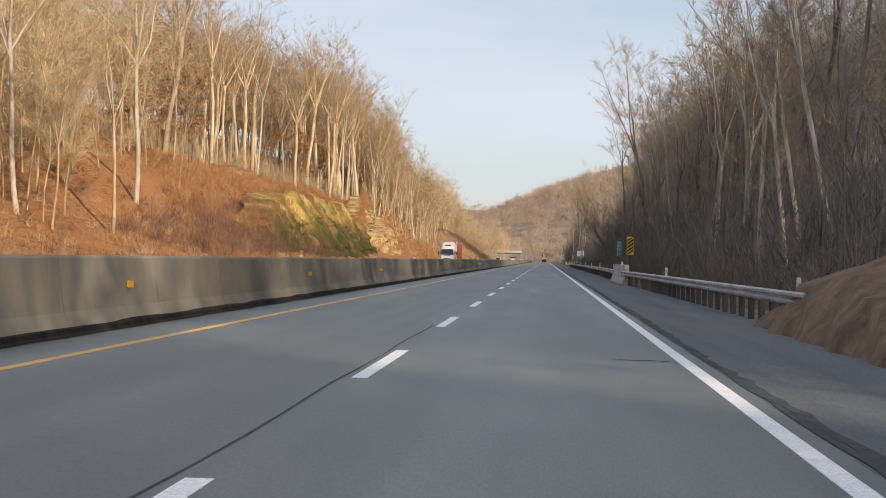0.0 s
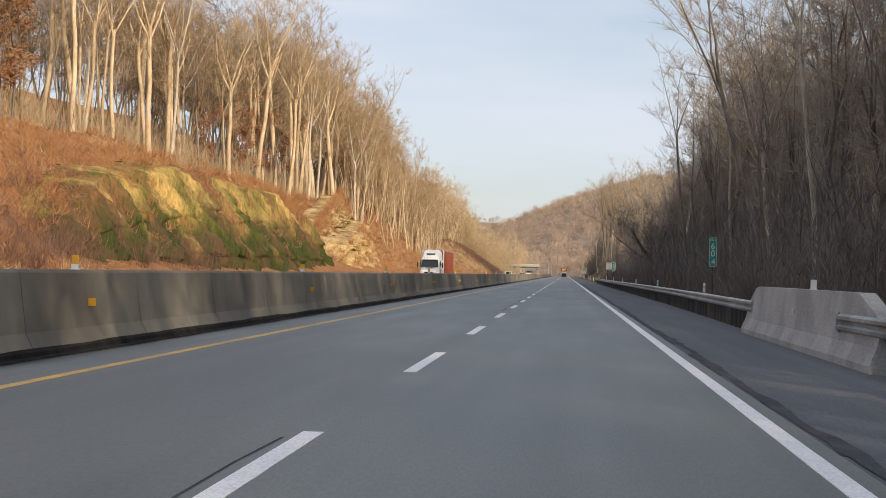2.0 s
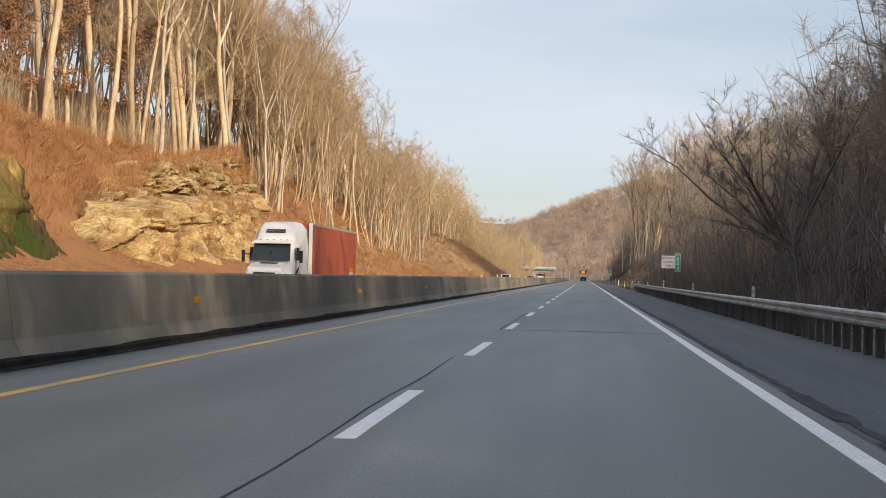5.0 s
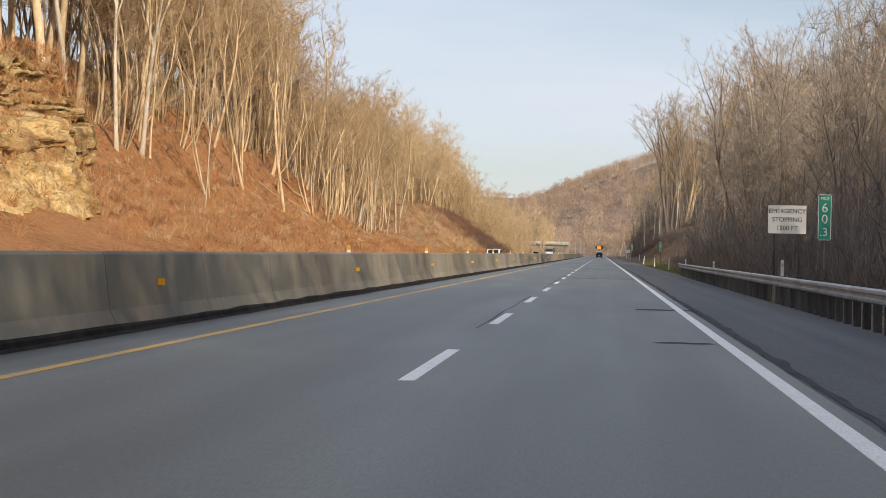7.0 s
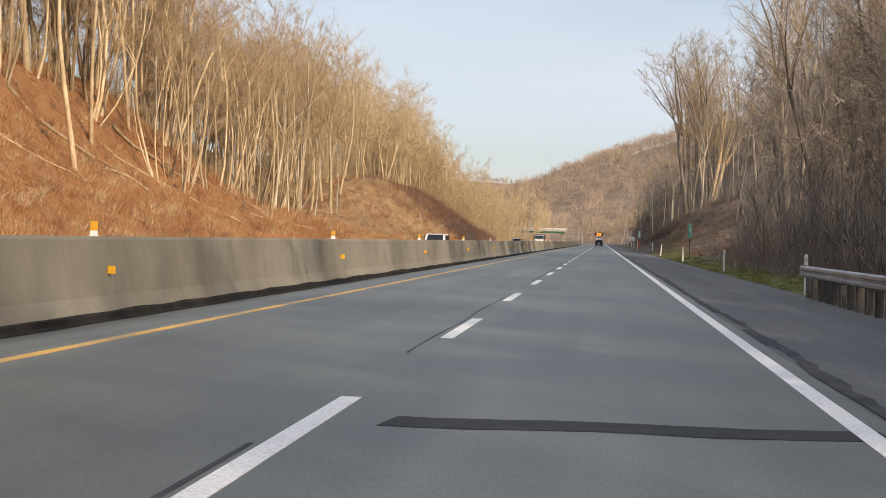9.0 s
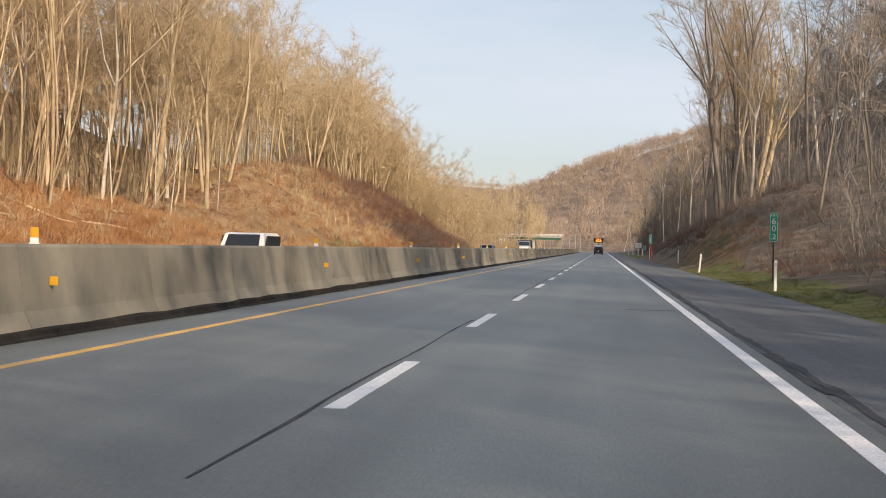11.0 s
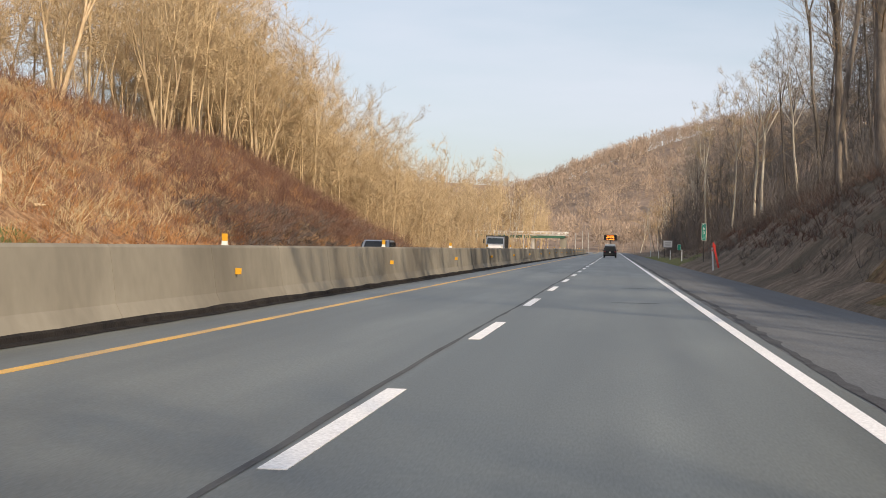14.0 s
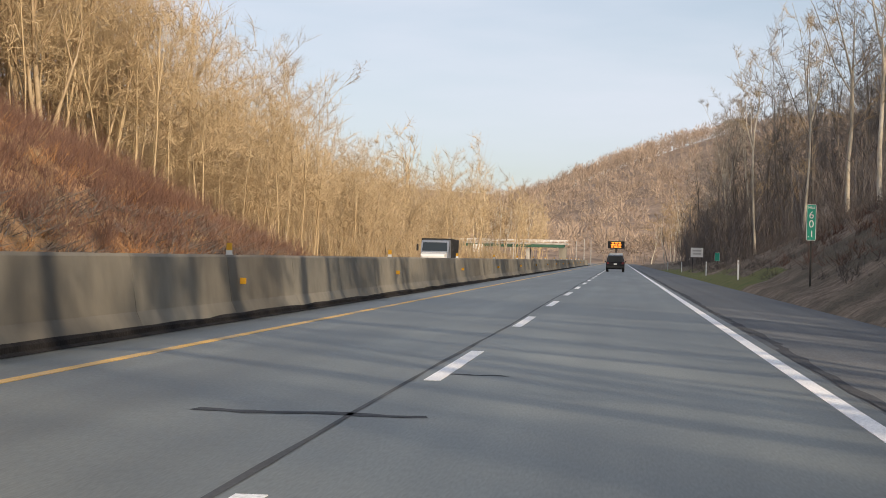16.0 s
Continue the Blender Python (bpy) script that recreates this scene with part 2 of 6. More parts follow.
CHROME = plain("wheel_metal", (0.5, 0.5, 0.52), 0.3, 0.9)
LAMP_RED = plain("red_lamp", (0.14, 0.008, 0.008), 0.3)
LED = plain("orange_lamps", (1.0, 0.28, 0.03), 0.5, 0.0, 2.5)
BRIDGE_GREEN = plain("green_girder_paint", (0.035, 0.11, 0.075), 0.6)


# ---- helpers of this scene ----
def tri_mesh(name, V, T, *mats):
    me = bpy.data.meshes.new(name)
    V, T = np.asarray(V, np.float32), np.asarray(T, np.int32)
    me.vertices.add(len(V))
    me.vertices.foreach_set("co", V.ravel())
    me.loops.add(T.size)
    me.loops.foreach_set("vertex_index", T.ravel())
    me.polygons.add(len(T))
    me.polygons.foreach_set("loop_start", np.arange(len(T), dtype=np.int32) * T.shape[1])
    me.polygons.foreach_set("loop_total", np.full(len(T), T.shape[1], np.int32))
    for m in mats:
        me.materials.append(m)
    me.update(calc_edges=True)
    return me


def smooth(me):
    me.polygons.foreach_set("use_smooth", np.ones(len(me.polygons), bool))
    return me


def thing(name, m, label, category, group="", kind=""):
    ob = new(name)
    ob.empty_display_size = 0.2
    ob.matrix_world = m
    return tagged(ob, label, category, group, kind)


def part(name, data, parent, label="", at=None):
    """data: a bmesh with its material in slot 0 given as (bm, material), or a mesh."""
    if isinstance(data, tuple):
        bm, mat = data
        me = bpy.data.meshes.new(name)
        bm.to_mesh(me)
        bm.free()
        me.materials.append(mat)
        data = me
    ob = new(name, data)
    ob.parent = parent
    if at is not None:
        ob.matrix_basis = at
    return tagged(ob, label)


def boxes(*list_of, bevel=0.0):
    """Boxes given as centre and size, in one bmesh."""
    bm = bmesh.new()
    for c, s in list_of:
        bmesh.ops.create_cube(bm, size=1.0, matrix=Matrix.Translation(c) @ Matrix.Diagonal((*s, 1)))
    if bevel:
        bmesh.ops.bevel(bm, geom=bm.edges[:], offset=bevel, segments=2, affect="EDGES")
    return bm


def cylinder(r, h, at=(0, 0, 0), axis="Z", r2=None, seg=14):
    bm = bmesh.new()
    turn = {"Z": Matrix(), "X": Matrix.Rotation(math.pi / 2, 4, "Y"), "Y": Matrix.Rotation(math.pi / 2, 4, "X")}[axis]
    bmesh.ops.create_cone(bm, cap_ends=True, segments=seg, radius1=r, radius2=r if r2 is None else r2, depth=h, matrix=Matrix.Translation(at) @ turn)
    return bm


def sweep(profile, y0, y1, steps=1, close=True):
    """A profile of (x, z) drawn along y."""
    bm = bmesh.new()
    rings = []
    for i in range(steps + 1):
        y = y0 + (y1 - y0) * i / steps
        rings.append([bm.verts.new((x, y, z)) for x, z in profile])
    n = len(profile)
    for a, b in zip(rings, rings[1:]):
        for i in range(n if close else n - 1):
            bm.faces.new((a[i], a[(i + 1) % n], b[(i + 1) % n], b[i]))
    if close:
        bm.faces.new(rings[0])
        bm.faces.new(list(reversed(rings[-1])))
    bmesh.ops.recalc_face_normals(bm, faces=bm.faces[:])
    return bm


def lofted(sections, caps=True):
    """A skin through rings of points."""
    bm = bmesh.new()
    rings = [[bm.verts.new(p) for p in s] for s in sections]
    n = len(rings[0])
    for a, b in zip(rings, rings[1:]):
        for i in range(n):
            bm.faces.new((a[i], a[(i + 1) % n], b[(i + 1) % n], b[i]))
    if caps:
        bm.faces.new(rings[0])
        bm.faces.new(list(reversed(rings[-1])))
    bmesh.ops.recalc_face_normals(bm, faces=bm.faces[:])
    return bm


def lettering(text, size, mat, parent, at, label=""):
    cu = bpy.data.curves.new("text", "FONT")
    cu.body, cu.size, cu.align_x, cu.align_y, cu.extrude = text, size, "CENTER", "CENTER", 0.004
    ob = new("lettering", cu)
    bpy.context.view_layer.update()
    me = bpy.data.meshes.new_from_object(ob.evaluated_get(bpy.context.evaluated_depsgraph_get()))
    bpy.data.objects.remove(ob)
    me.materials.clear()
    me.materials.append(mat)
    return part("lettering", me, parent, label, at)


# ---- the lie of the land ----
LX = np.array([-160, -100, -70, -52, -44, -38, -33, -28, -24, -21.5])
RX = np.array([5.2, 7, 9, 12, 16, 22, 40, 60, 90, 160])
left_rows, right_rows = [], []


def left(y, *z):
    left_rows.append((y, *z[::-1]))


def right(y, *z):
    right_rows.append((y, *z))


# heights of the cut beside the far carriageway, from its foot outwards
left(-300, -.2, .2, 1, 2, 3.5, 5, 7, 12, 20, 30)
left(70, -.2, .1, .6, 1.2, 2, 3, 4.5, 8, 16, 27)
left(108, -.2, .1, .8, 1.8, 3.4, 5, 6.5, 10, 18, 29)
left(145, -.2, .3, 2, 5.4, 9.5, 11.5, 12.5, 16, 24, 34)
left(200, -.2, .4, 1.5, 5.5, 10.5, 13, 14, 17, 25, 35)
left(250, -.2, .4, 1.4, 5.0, 10, 13, 15, 18, 26, 36)
left(285, -.2, .4, 1.8, 3.6, 7, 12.5, 14.5, 18, 24, 32)
left(325, -.2, .4, 1.5, 3.0, 5.0, 12.6, 15.5, 20, 27, 36)
left(360, -.2, .3, 1.5, 3.4, 6.3, 11.2, 14.5, 21, 29, 38)
left(388, -.2, .3, 1.2, 3.4, 6.5, 11.6, 15.5, 23, 32, 42)
left(415, -.2, .3, 1.1, 3.2, 6.5, 13.5, 18, 26, 35, 46)
left(450, -.2, .3, 1.0, 3.0, 6.0, 12, 16.5, 25, 36, 48)
left(480, -.2, .3, .9, 2.2, 4.0, 7, 10.5, 19, 32, 46)
left(505, -.2, .3, .8, 1.6, 2.8, 4.2, 6.5, 14, 30, 46)
left(528, -.2, .3, 1.0, 2.2, 3.6, 4.0, 5.5, 13, 30, 46)
left(548, -.2, .5, 3, 6.8, 9.4, 6.5, 6.5, 13, 30, 44)
left(562, -.2, .5, 3.2, 7.0, 10.2, 9.5, 9, 14, 30, 43)
left(590, -.2, .6, 3.5, 7, 10.5, 11, 11, 15, 28, 40)
left(625, -.2, .6, 3.2, 6.4, 9.6, 10.5, 11, 13, 22, 30)
left(650, -.2, .5, 2.8, 5.6, 8.8, 10.5, 11, 12, 16, 22)
left(676, -.2, .2, .8, 2, 4.5, 7, 8, 9, 10, 14)
left(700, -.2, .1, .2, .3, .8, 2, 2.5, 3, 4, 8)
left(1200, -.2, .1, .1, .2, .3, .4, .6, 1, 3, 6)
# the near side; from x = 40 an unseen hill, raised to block the sun
right(-300, -.25, 1.0, 2.1, 2.5, 2.6, 3.0, 14, 30, 48, 70)
right(28, -.25, 1.0, 2.1, 2.5, 2.6, 3.0, 14, 30, 48, 70)
right(36, -.25, -.25, -.1, .1, .3, 1.2, 14, 30, 48, 70)
right(150, -.25, -.25, -.1, .1, .3, 1.2, 14, 30, 48, 70)
right(215, -.25, -.25, 0, .2, .4, 1.2, 6, 13, 24, 45)
right(430, -.25, -.25, 0, .2, .4, 1.6, 7, 14, 26, 46)
right(472, -.25, -.2, .2, .6, 1.3, 2.8, 9, 17, 29, 47)
right(498, -.25, -.1, 1.2, 3.2, 4.8, 6.2, 12, 20, 32, 48)
right(516, -.25, .2, 2.8, 5.4, 6.8, 8.2, 15, 24, 36, 50)
right(545, -.25, .2, 2.3, 4.8, 6.8, 9, 15.5, 25, 37, 51)
right(590, -.25, .3, 1.7, 4.0, 6.6, 9.4, 17, 27, 40, 55)
right(650, -.25, .25, 1.3, 3, 5.2, 7.8, 16, 30, 48, 70)
right(700, -.25, 0, .8, 2, 3.8, 6, 17, 36, 62, 95)
right(800, -.25, -.1, .2, .5, 1.2, 2.5, 14, 34, 62, 98)
right(1200, -.25, -.1, .1, .3, .5, 1, 5, 13, 28, 60)
LT, RT = np.array(left_rows, float), np.array(right_rows, float)


def table(T, xs, x, y):
    """Bilinear look-up."""
    iy = np.clip(np.searchsorted(T[:, 0], y) - 1, 0, len(T) - 2)
    f = np.clip((y - T[iy, 0]) / (T[iy + 1, 0] - T[iy, 0]), 0, 1)
    f = f * f * (3 - 2 * f)
    ix = np.clip(np.searchsorted(xs, x) - 1, 0, len(xs) - 2)
    g = np.clip((x - xs[ix]) / (xs[ix + 1] - xs[ix]), 0, 1)
    Z = T[:, 1:]
    return (Z[iy, ix] * (1 - g) + Z[iy, ix + 1] * g) * (1 - f) + (Z[iy + 1, ix] * (1 - g) + Z[iy + 1, ix + 1] * g) * f


def wobble(x, y, s, k):
    """A cheap smooth unevenness."""
    a = np.sin(x / s + 1.3 * k + 1.7 * np.sin(y / (1.7 * s) + k)) * np.cos(y / (1.3 * s) + 0.7 * k + 1.1 * np.sin(x / (2.1 * s)))
    return a


def ground_z(x, y):
    x, y = np.asarray(x, float), np.asarray(y, float)
    zl, zr = table(LT, LX, x, y), table(RT, RX, x, y)
    rough = 0.45 * wobble(x, y, 4.0, 1) + 0.2 * wobble(x, y, 1.6, 2) + 0.9 * wobble(x, y, 13.0, 3)
    off_l, off_r = np.clip((-24 - x) / 10, 0, 1), np.clip((x - 6.5) / 8, 0, 1)
    z = np.where(x < -21.5, zl + rough * off_l, np.where(x > 5.2, zr + 0.5 * rough * off_r, -0.6))
    # the far hills that close the valley
    crest = np.interp(x, [-700, -260, -130, -77, -54, -7, 40, 72, 150, 400, 900], [56, 31, 30, 39, 48, 69, 87, 95, 103, 100, 90])
    crest = crest + 2.2 * wobble(x, y, 21.0, 4)
    up = np.clip((y - 1130) / 620, 0, 1)
    up = up * up * (3 - 2 * up)
    up = up * np.clip((2150 - y) / 380, 0.3, 1)
    back = np.interp(x, [-1500, -600, -150, 100, 900], [132, 106, 82, 72, 54]) * np.clip((y - 1900) / 600, 0, 1)
    return np.where(y > 1130, np.maximum(z * (1 - up), np.maximum(crest * up, back)) - 0.6 * (1 - up), z)


# ---- ground: one sheet to the horizon ----
def axis(*spans):
    out = []
    for a, b, step in spans:
        out += list(np.arange(a, b, step))
    return np.array(out + [spans[-1][1]])


gx = axis((-2600, -400, 100), (-400, -160, 20), (-160, -60, 5), (-60, -21.6, 1.1), (-21.6, 5.2, 13.4), (5.2, 24, 1.0), (24, 60, 4), (60, 160, 10), (160, 400, 30), (400, 2600, 110))
gy = axis((-300, 0, 12), (0, 720, 1.6), (720, 1100, 8), (1100, 2000, 25), (2000, 4600, 130))
GX, GY = np.meshgrid(gx, gy)
GZ = ground_z(GX, GY)
nx, ny = len(gx), len(gy)
idx = np.arange(nx * ny).reshape(ny, nx)
quads = np.stack([idx[:-1, :-1], idx[:-1, 1:], idx[1:, 1:], idx[1:, :-1]], -1).reshape(-1, 4)
gme = smooth(tri_mesh("ground", np.stack([GX, GY, GZ], -1).reshape(-1, 3), quads, LITTER, BANK, GRASS, HAZED_HILLSIDE, KNOLL, BANK_ROCK))
cx, cy = gx[:-1] + np.diff(gx) / 2, gy[:-1] + np.diff(gy) / 2
CX, CY = np.meshgrid(cx, cy)
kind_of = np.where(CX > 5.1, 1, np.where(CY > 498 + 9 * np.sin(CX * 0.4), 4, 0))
kind_of = np.where((CX > 5.1) & (CX < 8.6 + 0.8 * np.sin(CY * 0.3)) & (CY > 362) & (CY < 494), 2, kind_of)
kind_of = np.where((CX > -26.5 + np.sin(CY * 0.21)) & (CX < -21) & (CY > 505) & (CY < 548), 2, kind_of)
kind_of = np.where((CX > 5.1) & (CX < 7.6 + 0.6 * np.sin(CY * 0.2)) & (CY > 628) & (CY < 800), 2, kind_of)
kind_of = np.where((CX > -17.5) & (CX < -8) & (CY > 985) & (CY < 1030), 2, kind_of)
kind_of = np.where((CX > 6.6 + np.sin(CY * 0.9)) & (CX < 11 + 1.2 * np.sin(CY * 0.5)) & (CY > 492 + 2 * np.sin(CX * 1.3)) & (CY < 527 + 3 * np.sin(CX * 0.9)), 5, kind_of)
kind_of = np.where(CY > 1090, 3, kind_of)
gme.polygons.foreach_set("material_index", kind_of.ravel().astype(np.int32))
ground = tagged(new("ground", gme), "steep leaf-littered cut banks and valley floor in winter", "ground", kind="structure")

mound = tagged(new("ground", bpy.data.meshes.new("mound")), "steep bare earth bank beside the shoulder", "ground", kind="structure")
bm = bmesh.new()
prev = None
for i in range(60):
    y = -60 + i * 1.65
    k = min(1.0, max(0.0, (40.5 - y) / 8.0))
    k = k * k * (3 - 2 * k)
    row = [bm.verts.new((x + 0.15 * math.sin(1.9 * y + 3 * z), y, -0.32 + (z + 0.32) * k + 0.13 * k * math.sin(2.3 * x + 1.1 * y) + 0.08 * k * math.sin(5.3 * x - 2.7 * y))) for x, z in ((4.65, -0.3), (4.85, 0.1), (5.15, 0.55), (5.6, 0.95), (6.4, 1.3), (7.6, 1.75), (10, 2.4), (13, 2.7))]
    if prev:
        for a, b, c, d in zip(prev, prev[1:], row[1:], row):
            bm.faces.new((a, b, c, d))
    prev = row
bmesh.ops.recalc_face_normals(bm, faces=bm.faces[:])
bm.to_mesh(mound.data)
bm.free()
mound.data.materials.append(EARTH)
smooth(mound.data)

# ---- road ----
ROAD_END = 1150.0
road = tagged(new("road", bpy.data.meshes.new("road")), "grey asphalt motorway carriageway with two lanes", "road", kind="structure")
bm = sweep([(-5.95, 0), (1.95, 0), (1.95, -0.5), (-5.95, -0.5)], -120, ROAD_END, 60)
bm.to_mesh(road.data)
bm.free()
road.data.materials.append(ASPHALT)


def strip(name, profile, y0, y1, mat, parent, label="", steps=40):
    return part(name, (sweep(profile, y0, y1, steps), mat), parent, label)


shoulder_r = tagged(new("pavement", bpy.data.meshes.new("shoulder")), "dark worn asphalt shoulder sloping to the verge", "road shoulder", kind="structure")
bm = sweep([(1.95, -0.002), (5.9, -0.21), (6.1, -0.5), (1.95, -0.5)], -120, ROAD_END, 60)
bm.to_mesh(shoulder_r.data)
bm.free()
shoulder_r.data.materials.append(SHOULDER)
shoulder_l = tagged(new("pavement", bpy.data.meshes.new("shoulder")), "narrow grey asphalt shoulder beside the median barrier", "road shoulder", kind="structure")
bm = sweep([(-5.95, -0.5), (-7.75, -0.5), (-7.75, -0.165), (-5.95, -0.002)], -120, ROAD_END, 60)
bm.to_mesh(shoulder_l.data)
bm.free()
shoulder_l.data.materials.append(ASPHALT)
far_road = tagged(new("road", bpy.data.meshes.new("far_road")), "grey asphalt carriageway beyond the median barrier", "road", kind="structure")
bm = sweep([(-8.45, -0.2), (-22.2, -0.25), (-22.2, -0.6), (-8.45, -0.6)], -120, ROAD_END, 60)
bm.to_mesh(far_road.data)
bm.free()
far_road.data.materials.append(ASPHALT)
# near-black band up the barrier foot and a ragged edge onto the shoulder
foot_band = tagged(new("trim", bpy.data.meshes.new("foot_band")), "near-black band along the barrier foot", "dirt strip", kind="structure")
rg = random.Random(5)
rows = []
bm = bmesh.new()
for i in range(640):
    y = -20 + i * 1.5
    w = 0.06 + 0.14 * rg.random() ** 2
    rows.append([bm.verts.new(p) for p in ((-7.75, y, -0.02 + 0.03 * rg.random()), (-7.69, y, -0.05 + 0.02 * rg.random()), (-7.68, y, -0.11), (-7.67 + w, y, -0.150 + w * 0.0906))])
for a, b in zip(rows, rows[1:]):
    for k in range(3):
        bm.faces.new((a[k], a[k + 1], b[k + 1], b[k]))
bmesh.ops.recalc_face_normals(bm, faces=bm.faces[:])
bm.to_mesh(foot_band.data)
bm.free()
foot_band.data.materials.append(FOOT_STRIP)

# paint
PERIOD, FIRST, DASH_X, EDGE_X, YELLOW_X = 12.192, 8.29, -1.98, 1.70, -5.66
strip("edge_line", [(EDGE_X - 0.085, 0.005), (EDGE_X + 0.085, 0.005), (EDGE_X + 0.085, -0.01), (EDGE_X - 0.085, -0.01)], -60, 1050, WHITE_LINE, road, "solid white edge line")
strip("yellow_line", [(YELLOW_X - 0.075, 0.005), (YELLOW_X + 0.075, 0.005), (YELLOW_X + 0.075, -0.01), (YELLOW_X - 0.075, -0.01)], -60, 1050, YELLOW_LINE, road, "solid yellow edge line")
bm = boxes(((0, 0, 0), (0.165, DASH, 0.016)))
dash_me = bpy.data.meshes.new("lane_dash")
bm.to_mesh(dash_me)
bm.free()
dash_me.materials.append(WHITE_LINE)
for i in range(-2, 80):
    part("lane_dash", dash_me, road, "", pose(DASH_X, FIRST + PERIOD * i - DASH / 2, -0.003))
# the lane joint beside the dashes, sealed with tar, and cross cracks
bm = bmesh.new()
rj = random.Random(8)


def seam(bm, pts, w):
    prev = None
    for i, (x, y) in enumerate(pts):
        a, b = pts[max(i - 1, 0)], pts[min(i + 1, len(pts) - 1)]
        d = Vector((b[0] - a[0], b[1] - a[1], 0)).normalized()
        s = Vector((-d.y, d.x, 0)) * w * (0.6 + 0.8 * rj.random() if w < 0.3 else 0.92 + 0.16 * rj.random()) / 2
        c = Vector((x, y, 0.0035))
        cur = (bm.verts.new(c - s), bm.verts.new(c + s))
        if prev:
            bm.faces.new((prev[0], prev[1], cur[1], cur[0]))
        prev = cur


for y0 in range(0, 450, 30):
    if rj.random() < 0.85:
        seam(bm, [(-2.16 + 0.02 * math.sin(y0 + k * 1.1) + 0.02 * rj.random(), y0 + k * 1.5) for k in range(int(12 + 9 * rj.random()))], 0.024 if y0 < 190 else 0.034)
bmesh.ops.recalc_face_normals(bm, faces=bm.faces[:])
part("joint_seal", (bm, CRUMBLE), road, "dark tar seal along the lane joint")
bm = bmesh.new()
seam(bm, [(-2.17 + 0.025 * math.sin(k * 0.31) + 0.02 * rj.random(), 450 + k * 1.5) for k in range(340)], 0.055)
bmesh.ops.recalc_face_normals(bm, faces=bm.faces[:])
part("joint_seal", (bm, JOINT_SEAL), road, "broad dark tar seal along the lane joint")
for y, x0, x1, w in ((19.8, 0.8, 1.5, 0.06), (50.4, 1.0, 1.65, 0.08), (210.3, -1.9, 1.62, 0.16), (280.6, 0.7, 2.1, 0.75), (267.2, 0.7, 1.5, 0.3), (241.3, 0.3, 1.6, 0.12), (323.85, -1.5, 1.82, 0.56), (414.2, 0.5, 1.62, 0.12), (532.5, 0.1, 1.66, 0.14), (560.9, -3.4, -1.6, 0.2), (565.1, -1.9, -1.3, 0.1), (518.8, -0.2, 0.9, 0.14)):
    bm = bmesh.new()
    n = 12
    seam(bm, [(x0 + (x1 - x0) * k / n, y + 0.05 * math.sin(k * 0.9 + y) - 0.03 * k / n) for k in range(n + 1)], w)
    bmesh.ops.recalc_face_normals(bm, faces=bm.faces[:])
    part("crack_seal", (bm, CRUMBLE if y > 500 else TAR), road, "black tar crack seal across the lane")
bm = bmesh.new()
for y0 in range(0, 900, 9):
    seam(bm, [(1.99 + 0.06 * rj.random(), y0 + k * 0.9) for k in range(int(5 + 7 * rj.random()))], 0.08)
bmesh.ops.recalc_face_normals(bm, faces=bm.faces[:])
part("edge_crack", (bm, CRUMBLE), road, "ragged dark crack beside the edge line")
bm = bmesh.new()
lane = []
for i in range(1500):
    y = -10 + i * 0.6
    c = 2.06 + 0.04 * math.sin(y * 0.21) + 0.04 * rj.random()
    lane.append([bm.verts.new((x, y, -0.002 - (x - 1.95) * 0.0527 + 0.006)) for x in (c - 0.03 - 0.02 * rj.random(), c + 0.05 + 0.1 * rj.random() ** 2)])
for a, b in zip(lane, lane[1:]):
    bm.faces.new((a[0], a[1], b[1], b[0]))
bmesh.ops.recalc_face_normals(bm, faces=bm.faces[:])
part("crumbled_band", (bm, CRUMBLE), shoulder_r, "dark crumbled asphalt band along the shoulder joint")

# ---- median barrier: cast concrete, segment by segment ----
barrier = thing("median_barrier", pose(0, 0, 0), "tall stained grey concrete median barrier between the carriageways", "barrier")
PROFILE = [(-7.72, -0.2), (-7.72, -0.06), (-7.86, 0.22), (-7.98, 1.10), (-8.02, 1.15), (-8.26, 1.15), (-8.30, 1.10), (-8.42, 0.22), (-8.56, -0.06), (-8.56, -0.2)]
SEG = 6.1
bm = sweep(PROFILE, 0.012, SEG - 0.012, 1)
seg_me = bpy.data.meshes.new("barrier_segment")
bm.to_mesh(seg_me)
bm.free()
seg_me.materials.append(CONCRETE)
for i in range(-8, 150):
    part("barrier_segment", seg_me, barrier, "", pose(0, i * SEG, 0))
# stains run on across the segments
for nd in CONCRETE.node_tree.nodes:
    if nd.type == "TEX_COORD":
        nd.object = barrier
bm = boxes(((0.03, 0, 0), (0.13, 0.02, 0.13)), bevel=0.006)
ref_me = bpy.data.meshes.new("barrier_reflector")
bm.to_mesh(ref_me)
bm.free()
ref_me.materials.append(REFLECTOR)
stub = thing("top_delineator", pose(-8.14, 469.75, 1.15), "short yellow reflector stub on the barrier top", "delineator", "barrier top delineators")
part("body", (boxes(((0, 0, 0.165), (0.12, 0.035, 0.15)), bevel=0.008), REFLECTOR), stub)
part("foot", (boxes(((0, 0, 0.045), (0.12, 0.04, 0.09)), ((0, 0, 0.008), (0.14, 0.08, 0.016))), SIGN_WHITE), stub)
refl = tagged(new("barrier_reflector", ref_me), "small square amber reflector on the barrier face", "reflector", "barrier reflectors")
refl.matrix_world = pose(-7.87, 469.75, 0.62)
for k in range(-20, 19):
    if k:
        y = 469.9 + 22.08 * k
        copy_thing(refl, pose(-7.87, y, 0.62))
        if k not in (-20, -12, -9):
            copy_thing(stub, pose(-8.14, y, 1.15))

